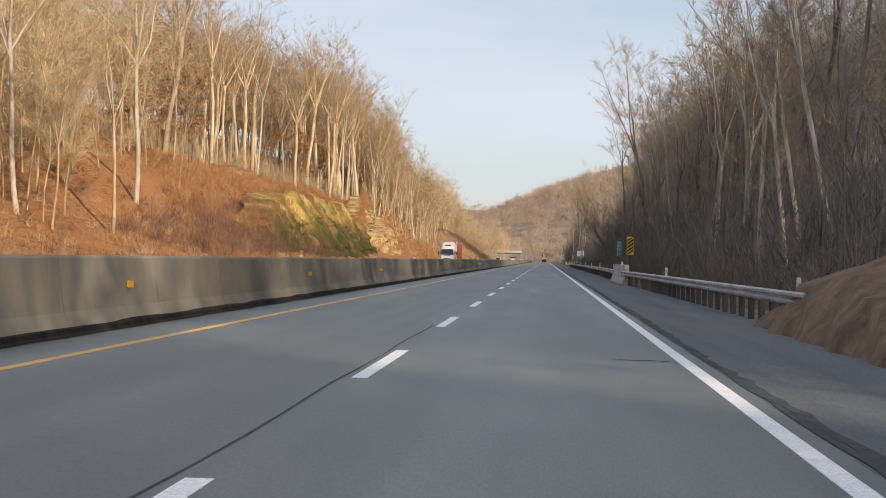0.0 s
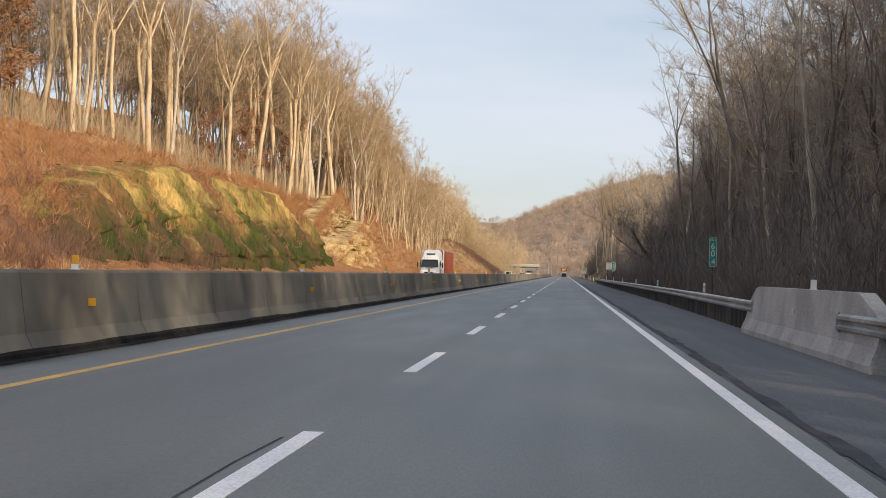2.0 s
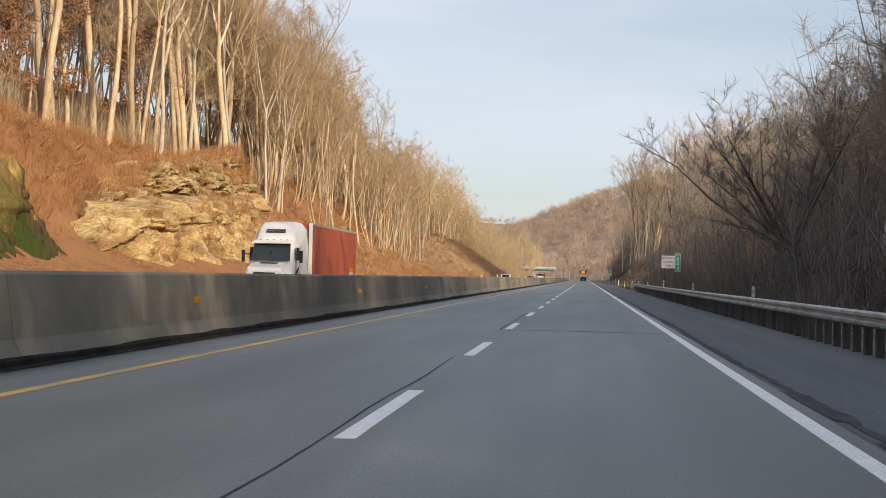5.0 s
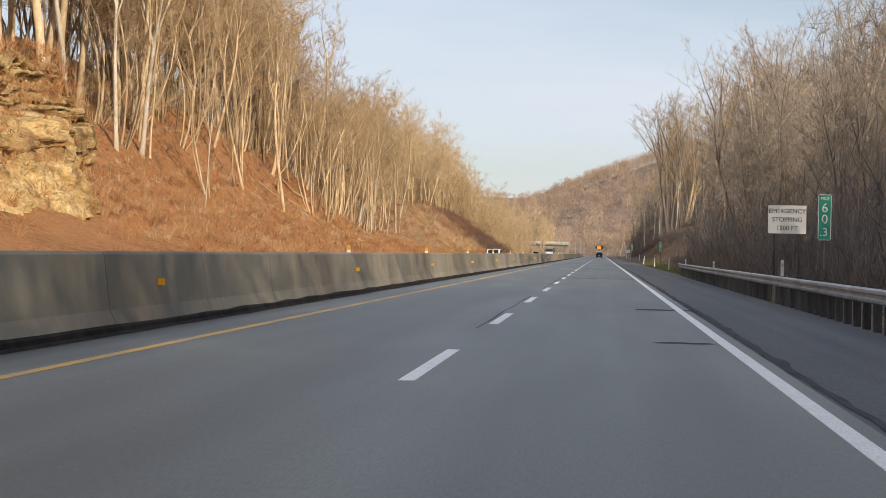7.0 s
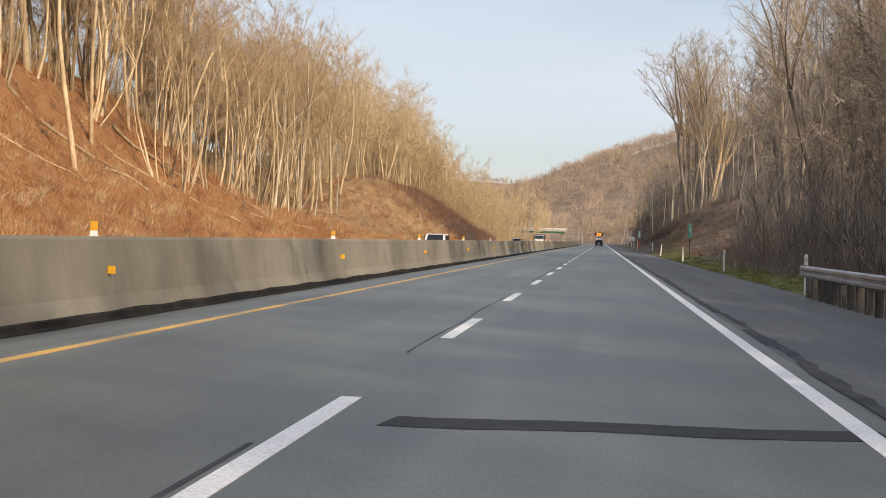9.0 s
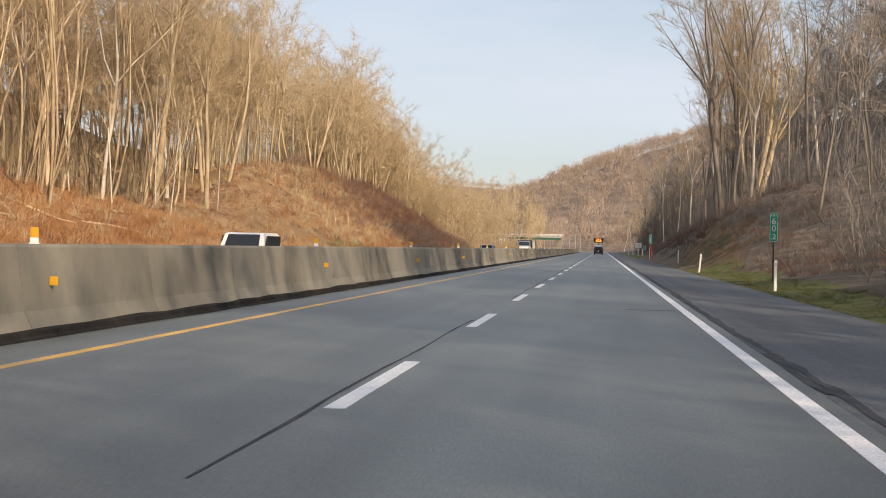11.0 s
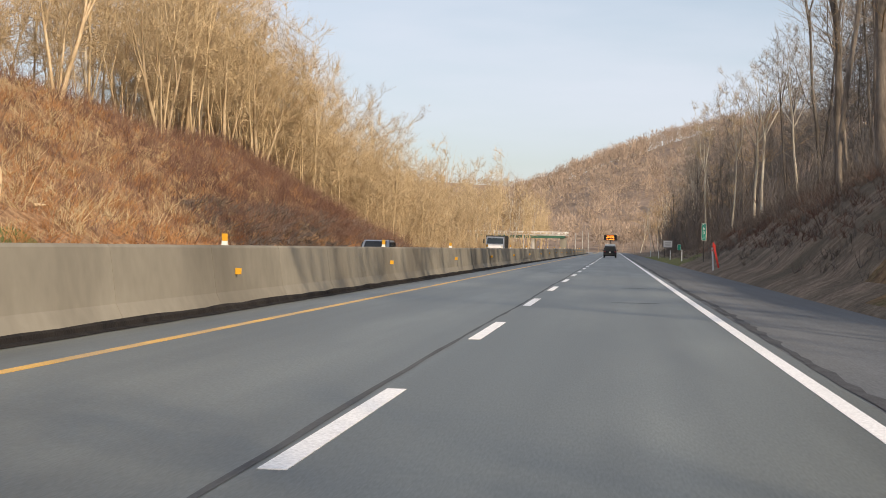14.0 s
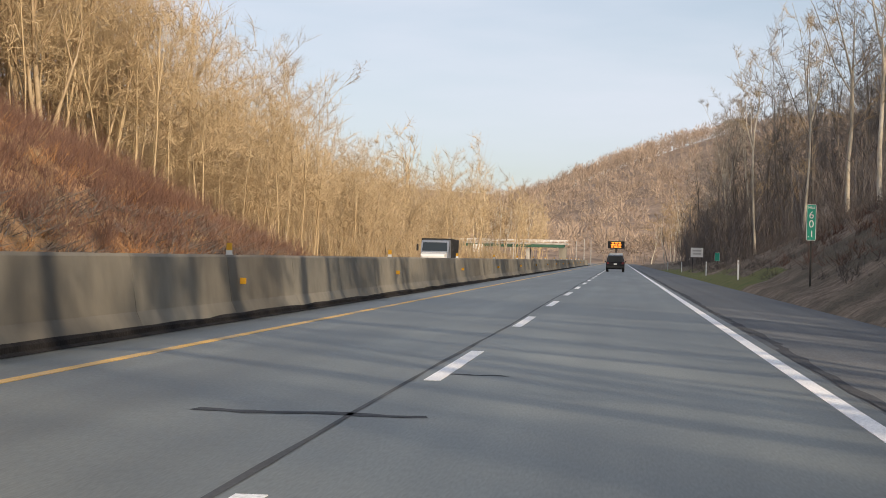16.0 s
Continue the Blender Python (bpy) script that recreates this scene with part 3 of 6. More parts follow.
# ---- guardrails ----
W_BEAM = [(0.0, 0.155), (-0.075, 0.115), (-0.08, 0.06), (-0.012, 0.02), (-0.012, -0.02), (-0.08, -0.06), (-0.075, -0.115), (0.0, -0.155), (0.006, -0.15), (-0.065, -0.11), (-0.07, -0.065), (-0.004, -0.025), (-0.004, 0.025), (-0.07, 0.065), (-0.065, 0.11), (0.006, 0.15)]


def rail_x(y):
    return float(np.interp(y, [-30, 40, 60, 80, 97, 110, 125, 150, 250, 330, 358], [5.4, 5.25, 5.1, 4.92, 4.68, 4.74, 4.95, 5.15, 5.15, 5.3, 5.5]))


def guardrail(y0, y1, spacing, label):
    g = thing("guardrail", pose(0, 0, 0), label, "guardrail", "roadside guardrails")
    ys = np.arange(y0, y1 + 0.1, 3.81)
    for a, b in zip(ys, ys[1:]):
        bm = lofted([[(rail_x(y) + x, y, 0.555 + z) for x, z in W_BEAM] for y in (a, b + 0.12)])
        part("rail_beam", (bm, STEEL), g)
    n = int((y1 - y0) / spacing)
    post = bpy.data.meshes.new("rail_post")
    bm = boxes(((0, 0, 0.2), (0.15, 0.2, 1.0)), bevel=0.01)
    bm.to_mesh(post)
    bm.free()
    post.materials.append(POST_WOOD)
    block = bpy.data.meshes.new("spacer_block")
    bm = boxes(((0, 0, 0), (0.12, 0.15, 0.34)), bevel=0.01)
    bm.to_mesh(block)
    bm.free()
    block.materials.append(POST_WOOD)
    for i in range(n + 1):
        y = y0 + 0.3 + i * spacing
        x = rail_x(y)
        part("post", post, g, "", pose(x + 0.21, y, 0))
        part("spacer_block", block, g, "", pose(x + 0.07, y, 0.55))
    for y in (y0, ys[-1]):
        part("end_shoe", (boxes(((rail_x(y) - 0.03, y, 0.555), (0.1, 0.14, 0.33)), bevel=0.03), STEEL), g)
    return g


guardrail(32, 97.5, 1.905, "galvanised steel guardrail on weathered posts before the concrete block")
guardrail(109.5, 358, 1.27, "long galvanised steel guardrail on close-set weathered posts")

# the concrete end block between the two rails
blockt = thing("concrete_block", pose(0, 0, 0), "pale concrete safety block with chamfered ends between guardrails", "barrier block")
sec = lambda y, s, h: [(4.54, y, -0.25), (4.54, y, -0.02), (4.66, y, 0.2 * s + 0.05), (4.75, y, h), (5.02, y, h), (5.1, y, 0.2), (5.22, y, -0.02), (5.22, y, -0.25)]
part("body", (lofted([sec(93.5, 1, 0.62), sec(95.2, 1, 1.02), sec(95.5, 1, 1.08), sec(108.6, 1, 1.08), sec(109.2, 1, 1.04), sec(110.6, 1, 0.66)]), PALE_CONCRETE), blockt)
part("reflector", (boxes(((4.68, 102.3, 0.62), (0.02, 0.16, 0.1)), bevel=0.004), SIGN_WHITE), blockt, "white reflector plate")
stubw = thing("block_marker", pose(4.88, 101.0, 1.08), "white marker stub on the concrete block", "delineator")
part("body", (boxes(((0, 0, 0.1), (0.12, 0.03, 0.2)), bevel=0.008), SIGN_WHITE), stubw)
part("foot", (boxes(((0, 0, 0.008), (0.14, 0.08, 0.016))), SIGN_WHITE), stubw)


# ---- roadside posts and signs ----
def delineator(x, y, label, h=1.25, mat=None, lean=0.0):
    d = thing("delineator_post", pose(x, y, float(ground_z(x, y)) - 0.05, 0, lean, 0), label, "delineator", "roadside delineators")
    bm = lofted([[(-0.055 * k, -0.012, z), (0.055 * k, -0.012, z), (0.045 * k, 0.02, z), (-0.045 * k, 0.02, z)] for z, k in ((0, 1), (h - 0.05, 1), (h, 0.7))])
    part("post", (bm, SIGN_WHITE), d)
    part("reflector", (boxes(((0, -0.016, h - 0.18), (0.08, 0.006, 0.12))), mat or SIGN_BACK), d)
    return d


for x, y, h, lean in ((5.75, 36, 1.3, 0), (5.35, 70.4, 1.35, 1), (5.9, 137, 1.35, 0), (5.85, 170, 1.35, 0), (5.8, 200, 1.3, 1), (5.85, 232, 1.35, 0), (5.9, 264, 1.35, 0), (5.9, 297, 1.5, 0), (6.0, 330, 1.3, 0), (6.2, 362, 1.3, 0), (6.5, 398, 1.25, 1), (6.6, 442, 1.25, 0), (6.4, 485.2, 1.3, 5), (6.55, 516.7, 1.25, 0), (6.7, 642, 1.25, 0), (6.9, 680, 1.25, 0), (7.0, 735, 1.25, 0), (7.0, 790, 1.25, 0)):
    delineator(x, y, "slim white plastic delineator post at the shoulder", h, None, lean)
delineator(6.15, 582.7, "white delineator post with a red reflector, leaning slightly", 1.5, RED_MARK, -4)

stake = thing("marker_stake", pose(6.55, 583.4, float(ground_z(6.55, 583.4)) - 0.1, 4, -13, 0), "red flat survey stake leaning beside a delineator post", "stake")
part("stake_board", (lofted([[(-0.06 * k, -0.012, z), (0.06 * k, -0.012, z), (0.06 * k, 0.012, z), (-0.06 * k, 0.012, z)] for z, k in ((0, 0.6), (0.15, 1), (1.75, 1), (1.8, 0.8))]), RED_MARK), stake)
part("flag", (boxes(((0.0, -0.02, 1.55), (0.2, 0.012, 0.16))), RED_MARK), stake)


def sign_plate(parent, w, h, z, face, border=None, y=0.0):
    bm = boxes(((0, y, z), (w, 0.012, h)))
    bmesh.ops.bevel(bm, geom=[e for e in bm.edges if abs(e.verts[0].co.y - e.verts[1].co.y) > 0.005], offset=0.03, segments=3, affect="EDGES")
    plate = part("plate", (bm, border or face), parent)
    bm = boxes(((0, y - 0.008, z), (w - 0.04, 0.006, h - 0.04)))
    part("face", (bm, face), plate)
    return plate


def milepost(x, y, top, digits, h=1.37, w=0.36):
    z0 = float(ground_z(x, y))
    s = thing("mile_marker", pose(x, y, z0 - 0.1), "narrow green mile marker sign with white digits on a post", "road sign", "mile markers")
    part("post", (boxes(((0, 0.03, (top - h - z0) / 2 + 0.3), (0.07, 0.045, top - h - z0 + 0.6)), bevel=0.006), POST_WOOD), s, "steel channel post")
    zc = top - z0 + 0.1 - h / 2
    plate = sign_plate(s, w, h, zc, SIGN_GREEN, SIGN_WHITE)
    lettering("MILE", 0.13, SIGN_WHITE, plate, pose(0, -0.016, zc + h * 0.41, 90, 0, 0))
    for k, c in enumerate(digits[:2]):
        lettering(c, 0.40, SIGN_WHITE, plate, pose(0, -0.016, zc + h * (0.2 - 0.25 * k), 90, 0, 0))
    lettering("." + digits[2], 0.36, SIGN_WHITE, plate, pose(-0.02, -0.016, zc - h * 0.33, 90, 0, 0))
    return s


milepost(6.5, 139.7, 3.08, "604", 1.32, 0.34)
milepost(6.75, 293.4, 3.26, "603", 1.42, 0.40)
milepost(7.75, 453.5, 3.05, "602", 1.32, 0.36)
milepost(7.05, 610.0, 3.5, "601", 1.38, 0.36)

emerg = thing("roadside_sign", pose(6.65, 302.3, -0.3), "white rectangular sign with black capitals on two posts", "road sign")
for dx in (-0.45, 0.45):
    part("post", (boxes(((dx, 0.03, 1.6), (0.07, 0.045, 3.4)), bevel=0.006), POST_WOOD), emerg)
pl = sign_plate(emerg, 1.42, 1.08, 2.98, SIGN_WHITE, SIGN_BLACK)
for k, (txt, size) in enumerate((("EMERGENCY", 0.235), ("STOPPING", 0.235), ("1500 FT", 0.235))):
    lettering(txt, size, SIGN_BLACK, pl, pose(0, -0.016, 3.28 - 0.31 * k, 90, 0, 0))

chev = thing("object_marker", pose(4.9, 92.2, -0.25), "yellow and black striped hazard marker panel on a post", "road sign")
part("post", (boxes(((0, 0.03, 1.3), (0.07, 0.045, 2.8)), bevel=0.006), POST_WOOD), chev)
plate = sign_plate(chev, 0.4, 1.08, 2.48, SIGN_YELLOW)
bm = bmesh.new()
for k in range(-4, 5):
    z = 2.48 + 0.21 * k
    pts = []
    for x, zz in ((-0.18, z - 0.18), (0.18, z + 0.09), (0.18, z + 0.215), (-0.18, z - 0.055)):
        pts.append((x, -0.013, min(max(zz, 1.96), 3.0)))
    if len({p[2] for p in pts}) > 2:
        bm.faces.new([bm.verts.new(p) for p in pts])
bmesh.ops.recalc_face_normals(bm, faces=bm.faces[:])
part("stripe", (bm, SIGN_BLACK), plate, "black diagonal stripes")

sgn = thing("roadside_sign", pose(7.7, 713, -0.3), "small white sign with two lines on two posts", "road sign")
for dx in (-0.45, 0.45):
    part("post", (boxes(((dx, 0.03, 1.3), (0.07, 0.045, 2.8)), bevel=0.006), POST_WOOD), sgn)
pl = sign_plate(sgn, 1.3, 1.0, 2.5, SIGN_WHITE, SIGN_BACK)
part("lettering", (boxes(((0, -0.014, 2.68), (0.9, 0.006, 0.16)), ((0, -0.014, 2.36), (0.8, 0.006, 0.16))), SIGN_BACK), pl, "grey bars for small lettering")
sg2 = thing("roadside_sign", pose(8.4, 690, -0.2), "small green sign on a single post", "road sign")
part("post", (boxes(((0, 0.03, 1.0), (0.06, 0.045, 2.2)), bevel=0.006), POST_WOOD), sg2)
sign_plate(sg2, 0.45, 0.75, 1.9, SIGN_GREEN, SIGN_WHITE)
# panel put up in place of a distant white box truck
sg3 = thing("roadside_sign", pose(-36, 937, 0), "plain white panel on two posts, standing in for a far white box truck", "road sign")
for dx in (-0.8, 0.8):
    part("post", (boxes(((dx, 0.03, 1.6), (0.1, 0.06, 3.4)), bevel=0.006), POST_WOOD), sg3)
sign_plate(sg3, 2.6, 2.1, 3.6, SIGN_WHITE, SIGN_BACK)


# ---- bare trees ----
class Wood:
    """Collects tapered limbs as triangles."""

    def __init__(self):
        self.V, self.T = [], []

    def tube(self, pts, radii, sides):
        base = len(self.V)
        up0 = Vector((0.31, 0.17, 0.93))
        for i, (p, r) in enumerate(zip(pts, radii)):
            d = (pts[min(i + 1, len(pts) - 1)] - pts[max(i - 1, 0)]).normalized()
            u = d.cross(up0 if abs(d.dot(up0)) < 0.95 else Vector((1, 0, 0))).normalized()
            w = d.cross(u)
            for k in range(sides):
                a = 2 * math.pi * k / sides
                self.V.append(p + (u * math.cos(a) + w * math.sin(a)) * r)
        for i in range(len(pts) - 1):
            for k in range(sides):
                a, b = base + i * sides + k, base + i * sides + (k + 1) % sides
                self.T += [(a, b, b + sides), (a, b + sides, a + sides)]

    def spike(self, p, q, r):
        base = len(self.V)
        d = (q - p).normalized()
        u = d.cross(Vector((0.3, 0.9, 0.1))).normalized()
        w = d.cross(u)
        for k in range(3):
            a = 2 * math.pi * k / 3
            self.V.append(p + (u * math.cos(a) + w * math.sin(a)) * r)
        self.V.append(q)
        self.T += [(base, base + 1, base + 3), (base + 1, base + 2, base + 3), (base + 2, base, base + 3)]

    def sliver(self, p, q, r, rnd):
        """The finest twig: one thin tapered face, turned at random."""
        base = len(self.V)
        u = (q - p).cross(Vector((rnd.gauss(0, 1), rnd.gauss(0, 1), rnd.gauss(0, 1)))).normalized() * r
        self.V += [p - u, p + u, q]
        self.T.append((base, base + 1, base + 2))

    def leaf(self, c, s, rnd):
        base = len(self.V)
        a = Vector((rnd.gauss(0, 1), rnd.gauss(0, 1), rnd.gauss(0, 0.6))).normalized() * s
        b = a.cross(Vector((rnd.gauss(0, 1), rnd.gauss(0, 1), rnd.gauss(0, 1)))).normalized() * s * 0.6
        self.V += [c - a, c + b * 0.8, c + a, c - b]
        self.T += [(base, base + 1, base + 2), (base, base + 2, base + 3)]

    def arrays(self):
        return np.array([tuple(v) for v in self.V], np.float32), np.array(self.T, np.int32)


def wand(rnd, p, d, L, n, wander, rise):
    """A wandering line of n steps that turns slowly upwards."""
    pts = [p]
    for _ in range(n):
        d = (d + Vector((rnd.gauss(0, wander), rnd.gauss(0, wander), rise))).normalized()
        pts.append(pts[-1] + d * L / n)
    return pts, d


def along(pts, g):
    n = len(pts) - 1
    j = min(int(g * n), n - 1)
    return pts[j].lerp(pts[j + 1], g * n - j), (pts[j + 1] - pts[j]).normalized()


def grow(seed, h, r, fork=0.55, leaders=4, open_=0.4, limbs=6, low=5, reach=0.16, sub=5, twig=12, bough=0.28, stems=1, leaves=0, lean=0.03, twig_r=0.0125, side=6, bow=0.0):
    """A leafless tree: a trunk that forks into leaders, limbs on them, branches and twigs on those; dry leaves where it holds them."""
    rnd = random.Random(seed)
    trunk, crown, foliage = Wood(), Wood(), Wood()

    def limb(p, d0, L, lr):
        az = rnd.uniform(0, 6.283)
        d = (d0 * 0.5 + Vector((math.cos(az), math.sin(az), rnd.uniform(-0.05, 0.95)))).normalized()
        lp, d = wand(rnd, p, d, L, 3, 0.22, 0.12)
        crown.tube(lp, [lr, lr * 0.66, lr * 0.36, 0.008], 3)
        for b in range(sub):
            bp, bd0 = along(lp, rnd.uniform(0.2, 1.0))
            bd = (bd0 + Vector((rnd.gauss(0, 0.75), rnd.gauss(0, 0.75), rnd.uniform(-0.1, 0.75)))).normalized()
            bl = L * rnd.uniform(0.35, 0.75)
            end = bp + bd * bl
            crown.spike(bp, end, lr * bough + 0.008)
            for t in range(twig):
                tp = bp.lerp(end, rnd.uniform(0.15, 0.95))
                td = (bd * 0.85 + Vector((rnd.gauss(0, 0.78), rnd.gauss(0, 0.78), rnd.uniform(-0.35, 0.8)))).normalized()
                te = tp + td * rnd.uniform(0.4, 1.15) * (0.4 + 0.2 * L)
                crown.sliver(tp, te, twig_r, rnd)
                for q in range(leaves):
                    foliage.leaf(tp.lerp(te, rnd.random()) + Vector((rnd.gauss(0, 0.15), rnd.gauss(0, 0.15), rnd.gauss(0, 0.15))), rnd.uniform(0.1, 0.2), rnd)

    for s in range(stems):
        sh = h * (1 if s == 0 else rnd.uniform(0.72, 0.95))
        sr = r * (1 if s == 0 else rnd.uniform(0.5, 0.8))
        az0 = rnd.uniform(0, 6.28)
        spread = 0.0 if stems == 1 else rnd.uniform(0.1, 0.3)
        d = Vector((rnd.gauss(0, lean) + spread * math.cos(az0), rnd.gauss(0, lean) + spread * math.sin(az0), 1)).normalized()
        foot = Vector((0.3 * math.cos(az0), 0.3 * math.sin(az0), -0.6)) if s else Vector((0, 0, -0.6))
        fh = sh * fork * rnd.uniform(0.9, 1.1)
        pts, d = wand(rnd, foot, d, fh + 0.6, 5, 0.045, 0.02)
        if bow:
            # the foot of the trunk is swept out downhill
            pts = [p + Vector((bow * (0.0, 0.55, 0.85, 0.9, 0.7, 0.3)[k], 0, 0)) for k, p in enumerate(pts)]
        trunk.tube(pts, [sr * k for k in (1.3, 1.0, 0.93, 0.86, 0.8, 0.72)], side)
        for k in range(low if s == 0 else low // 2):
            p, d0 = along(pts, rnd.uniform(0.45, 0.98))
            limb(p, d0 * 0.3, sh * reach * rnd.uniform(0.5, 1.0), sr * 0.16)
        nl = leaders if s == 0 else max(2, leaders - 1)
        for k in range(nl):
            az = az0 + 6.283 * (k + rnd.uniform(-0.3, 0.3)) / nl
            o = open_ * rnd.uniform(0.4, 1.3)
            if k == 0:
                o *= 0.3
            dl = (d + Vector((math.cos(az) * o, math.sin(az) * o, 0))).normalized()
            lp, _ = wand(rnd, pts[-1] - d * rnd.uniform(0, 0.18) * fh, dl, (sh - fh) * rnd.uniform(0.8, 1.08), 4, 0.13, 0.06)
            lr = sr * rnd.uniform(0.4, 0.62)
            trunk.tube(lp, [lr, lr * 0.8, lr * 0.55, lr * 0.32, 0.015], 5)
            for m in range(limbs):
                g = 0.12 + 0.86 * (m + rnd.random()) / limbs
                p, d0 = along(lp, g)
                limb(p, d0, sh * reach * rnd.uniform(0.55, 1.15) * (1.05 - 0.4 * g), max(0.02, lr * (1 - 0.85 * g) * 0.6))
    return trunk, crown, foliage


def tree_proto(bark, twigs, label, **kw):
    t, c, f = grow(**kw)
    ob = thing("tree", pose(0, 0, -500), label, "tree", "bare roadside trees")
    V, T = t.arrays()
    part("trunk", smooth(tri_mesh("trunk", V, T, bark)), ob)
    V, T = c.arrays()
    part("crown", tri_mesh("crown", V, T, twigs), ob)
    if f.V:
        V, T = f.arrays()
        part("foliage", tri_mesh("foliage", V, T, RUSSET), ob, "clinging russet dead leaves")
    return ob


TALL = [tree_proto(BARK, TWIGS, "tall bare deciduous tree with a grey-brown trunk", reach=0.19, seed=11 + k, h=hh, r=rr, fork=ff, leaders=nl, open_=0.42) for k, (hh, rr, ff, nl) in enumerate(((26, 0.27, 0.5, 4), (28, 0.36, 0.55, 4), (24, 0.22, 0.48, 3), (29, 0.4, 0.45, 5), (25, 0.2, 0.6, 3)))]
GOLD = [tree_proto(SUNLIT_BARK, GOLD_TWIGS, "slender bare tree with golden-brown twigs catching the sun", seed=31 + k, h=hh, r=rr, fork=0.38, leaders=4, open_=0.45, limbs=7, low=6, reach=0.16, sub=6, twig=21, twig_r=0.012, bough=0.16) for k, (hh, rr) in enumerate(((19, 0.105), (22, 0.135), (16, 0.085)))]
PALE = [tree_proto(PALE_BARK, TWIGS, "pale-barked bare tree standing in the wood", seed=51 + k, h=hh, r=rr, fork=0.5, leaders=4, open_=0.5, limbs=5) for k, (hh, rr) in enumerate(((24, 0.2), (27, 0.3)))]
SLOPE = [tree_proto(SUNLIT_BARK, TWIGS, "bare trees with bark toned for sun, sharing one bowed foot on the slope", seed=131 + k, h=hh, r=rr, fork=0.62, leaders=3, open_=0.4, limbs=5, low=7, reach=0.15, stems=st, bow=bw) for k, (hh, rr, st, bw) in enumerate(((23, 0.14, 3, 1.3), (25, 0.15, 2, 1.0), (21, 0.12, 1, 1.5), (24, 0.18, 1, 0.8)))]
SUNNY = [tree_proto(SUNLIT_BARK, TWIGS, "tall bare tree with a sunlit tan trunk", seed=151 + k, h=hh, r=rr, fork=ff, leaders=nl, open_=0.5, reach=0.19) for k, (hh, rr, ff, nl) in enumerate(((26, 0.25, 0.5, 4), (28, 0.32, 0.5, 4), (24, 0.19, 0.52, 3)))]
THIN = [tree_proto(BARK, LIT_GREY_TWIGS, "slender grey bare tree in the shaded wood", seed=171 + k, h=hh, r=rr, fork=ff, leaders=3, open_=0.38, limbs=6, low=6, reach=0.13) for k, (hh, rr, ff) in enumerate(((22, 0.13, 0.55), (24, 0.15, 0.6), (20, 0.11, 0.5)))]
MULTI = [tree_proto(SUNLIT_BARK, GOLD_TWIGS, "many-stemmed bare tree with a wide spreading crown", seed=71 + k, h=hh, r=0.22, fork=0.4, leaders=3, open_=0.55, limbs=6, low=4, reach=0.18, stems=st) for k, (hh, st) in enumerate(((19, 4), (17, 3)))]
LEAFY = [tree_proto(BARK, TWIGS, "young tree still holding russet dead leaves", seed=91, h=14, r=0.11, fork=0.4, leaders=3, open_=0.5, limbs=7, low=10, reach=0.2, sub=5, twig=6, leaves=2)]
SAPL = [tree_proto(PALE_BARK, GOLD_TWIGS, "thin pale sapling on the bank", seed=95 + k, h=hh, r=0.09, fork=0.6, leaders=3, open_=0.3, limbs=5, low=3, reach=0.13, side=5) for k, hh in enumerate((13, 17))]
OVER = [tree_proto(BARK, SHADE_TWIGS, "low wide-spreading dark tree reaching over the guardrail", seed=191 + k, h=hh, r=0.24, fork=0.26, leaders=6, open_=1.15, limbs=8, low=3, reach=0.2, sub=6, twig=9, bough=0.34) for k, hh in enumerate((13.5, 12))]
SLIM = [tree_proto(PALE_BARK, LIT_GREY_TWIGS, "tall slim pale tree standing above the shaded wood", seed=211 + k, h=hh, r=0.15, fork=0.5, leaders=3, open_=0.2, limbs=10, low=10, reach=0.1, sub=6, twig=16, twig_r=0.01, bough=0.2) for k, hh in enumerate((27, 24))]
PROTOS = SLIM + OVER + TALL + GOLD + PALE + MULTI + LEAFY + SAPL + SLOPE + SUNNY + THIN

rt = random.Random(2024)


def plant(kind, x, y, scale=1.0, sink=0.15, tip=None, turn=180):
    """tip: degrees by which it leans over the road; turn: how freely it is turned."""
    ob = copy_thing(kind, Matrix())
    lean_y = rt.gauss(0, 2.0) if tip is None else tip
    ob.matrix_basis = pose(x, y, float(ground_z(x, y)) - sink, rt.gauss(0, 2.0), lean_y, 0) @ pose(0, 0, 0, 0, 0, rt.uniform(-turn, turn)) @ Matrix.Diagonal((scale, scale, scale * rt.uniform(0.93, 1.07), 1))
    return ob


def strew(n, y0, y1, x0, x1, kinds, lo=0.8, hi=1.15, gap=1.4, tip=0.0):
    placed = []
    for _ in range(n):
        for tries in range(8):
            x, y = rt.uniform(x0, x1), rt.uniform(y0, y1)
            if all((x - a) ** 2 + (y - b) ** 2 > gap * gap for a, b in placed):
                break
        placed.append((x, y))
        plant(rt.choice(kinds), x, y, rt.uniform(lo, hi), tip=rt.gauss(tip, 2.2))


# the sunlit cut, from the first knoll to the last
strew(15, 92, 150, -50, -34, GOLD + PALE[:1] + GOLD, 0.85, 1.15)
strew(26, 165, 295, -58, -43.5, SUNNY + SUNNY + PALE[:1], 0.85, 1.1)
strew(6, 150, 205, -48, -43, LEAFY, 0.8, 1.15)
strew(5, 285, 345, -54, -48, LEAFY, 0.9, 1.2)
strew(12, 290, 392, -62, -49, SUNNY + GOLD[1:2], 1.05, 1.22)
strew(20, 296, 380, -50.5, -44.5, SUNNY + SUNNY + PALE[:1], 1.1, 1.32)
strew(15, 380, 460, -56, -41.5, SUNNY + GOLD[:2], 1.0, 1.25)
strew(12, 460, 545, -56, -41.5, SUNNY + SAPL[:1] + GOLD[:2], 0.75, 1.05)
strew(16, 374, 486, -39.5, -34, SLOPE + SLOPE + SAPL, 0.75, 1.0, 3.0, 1)
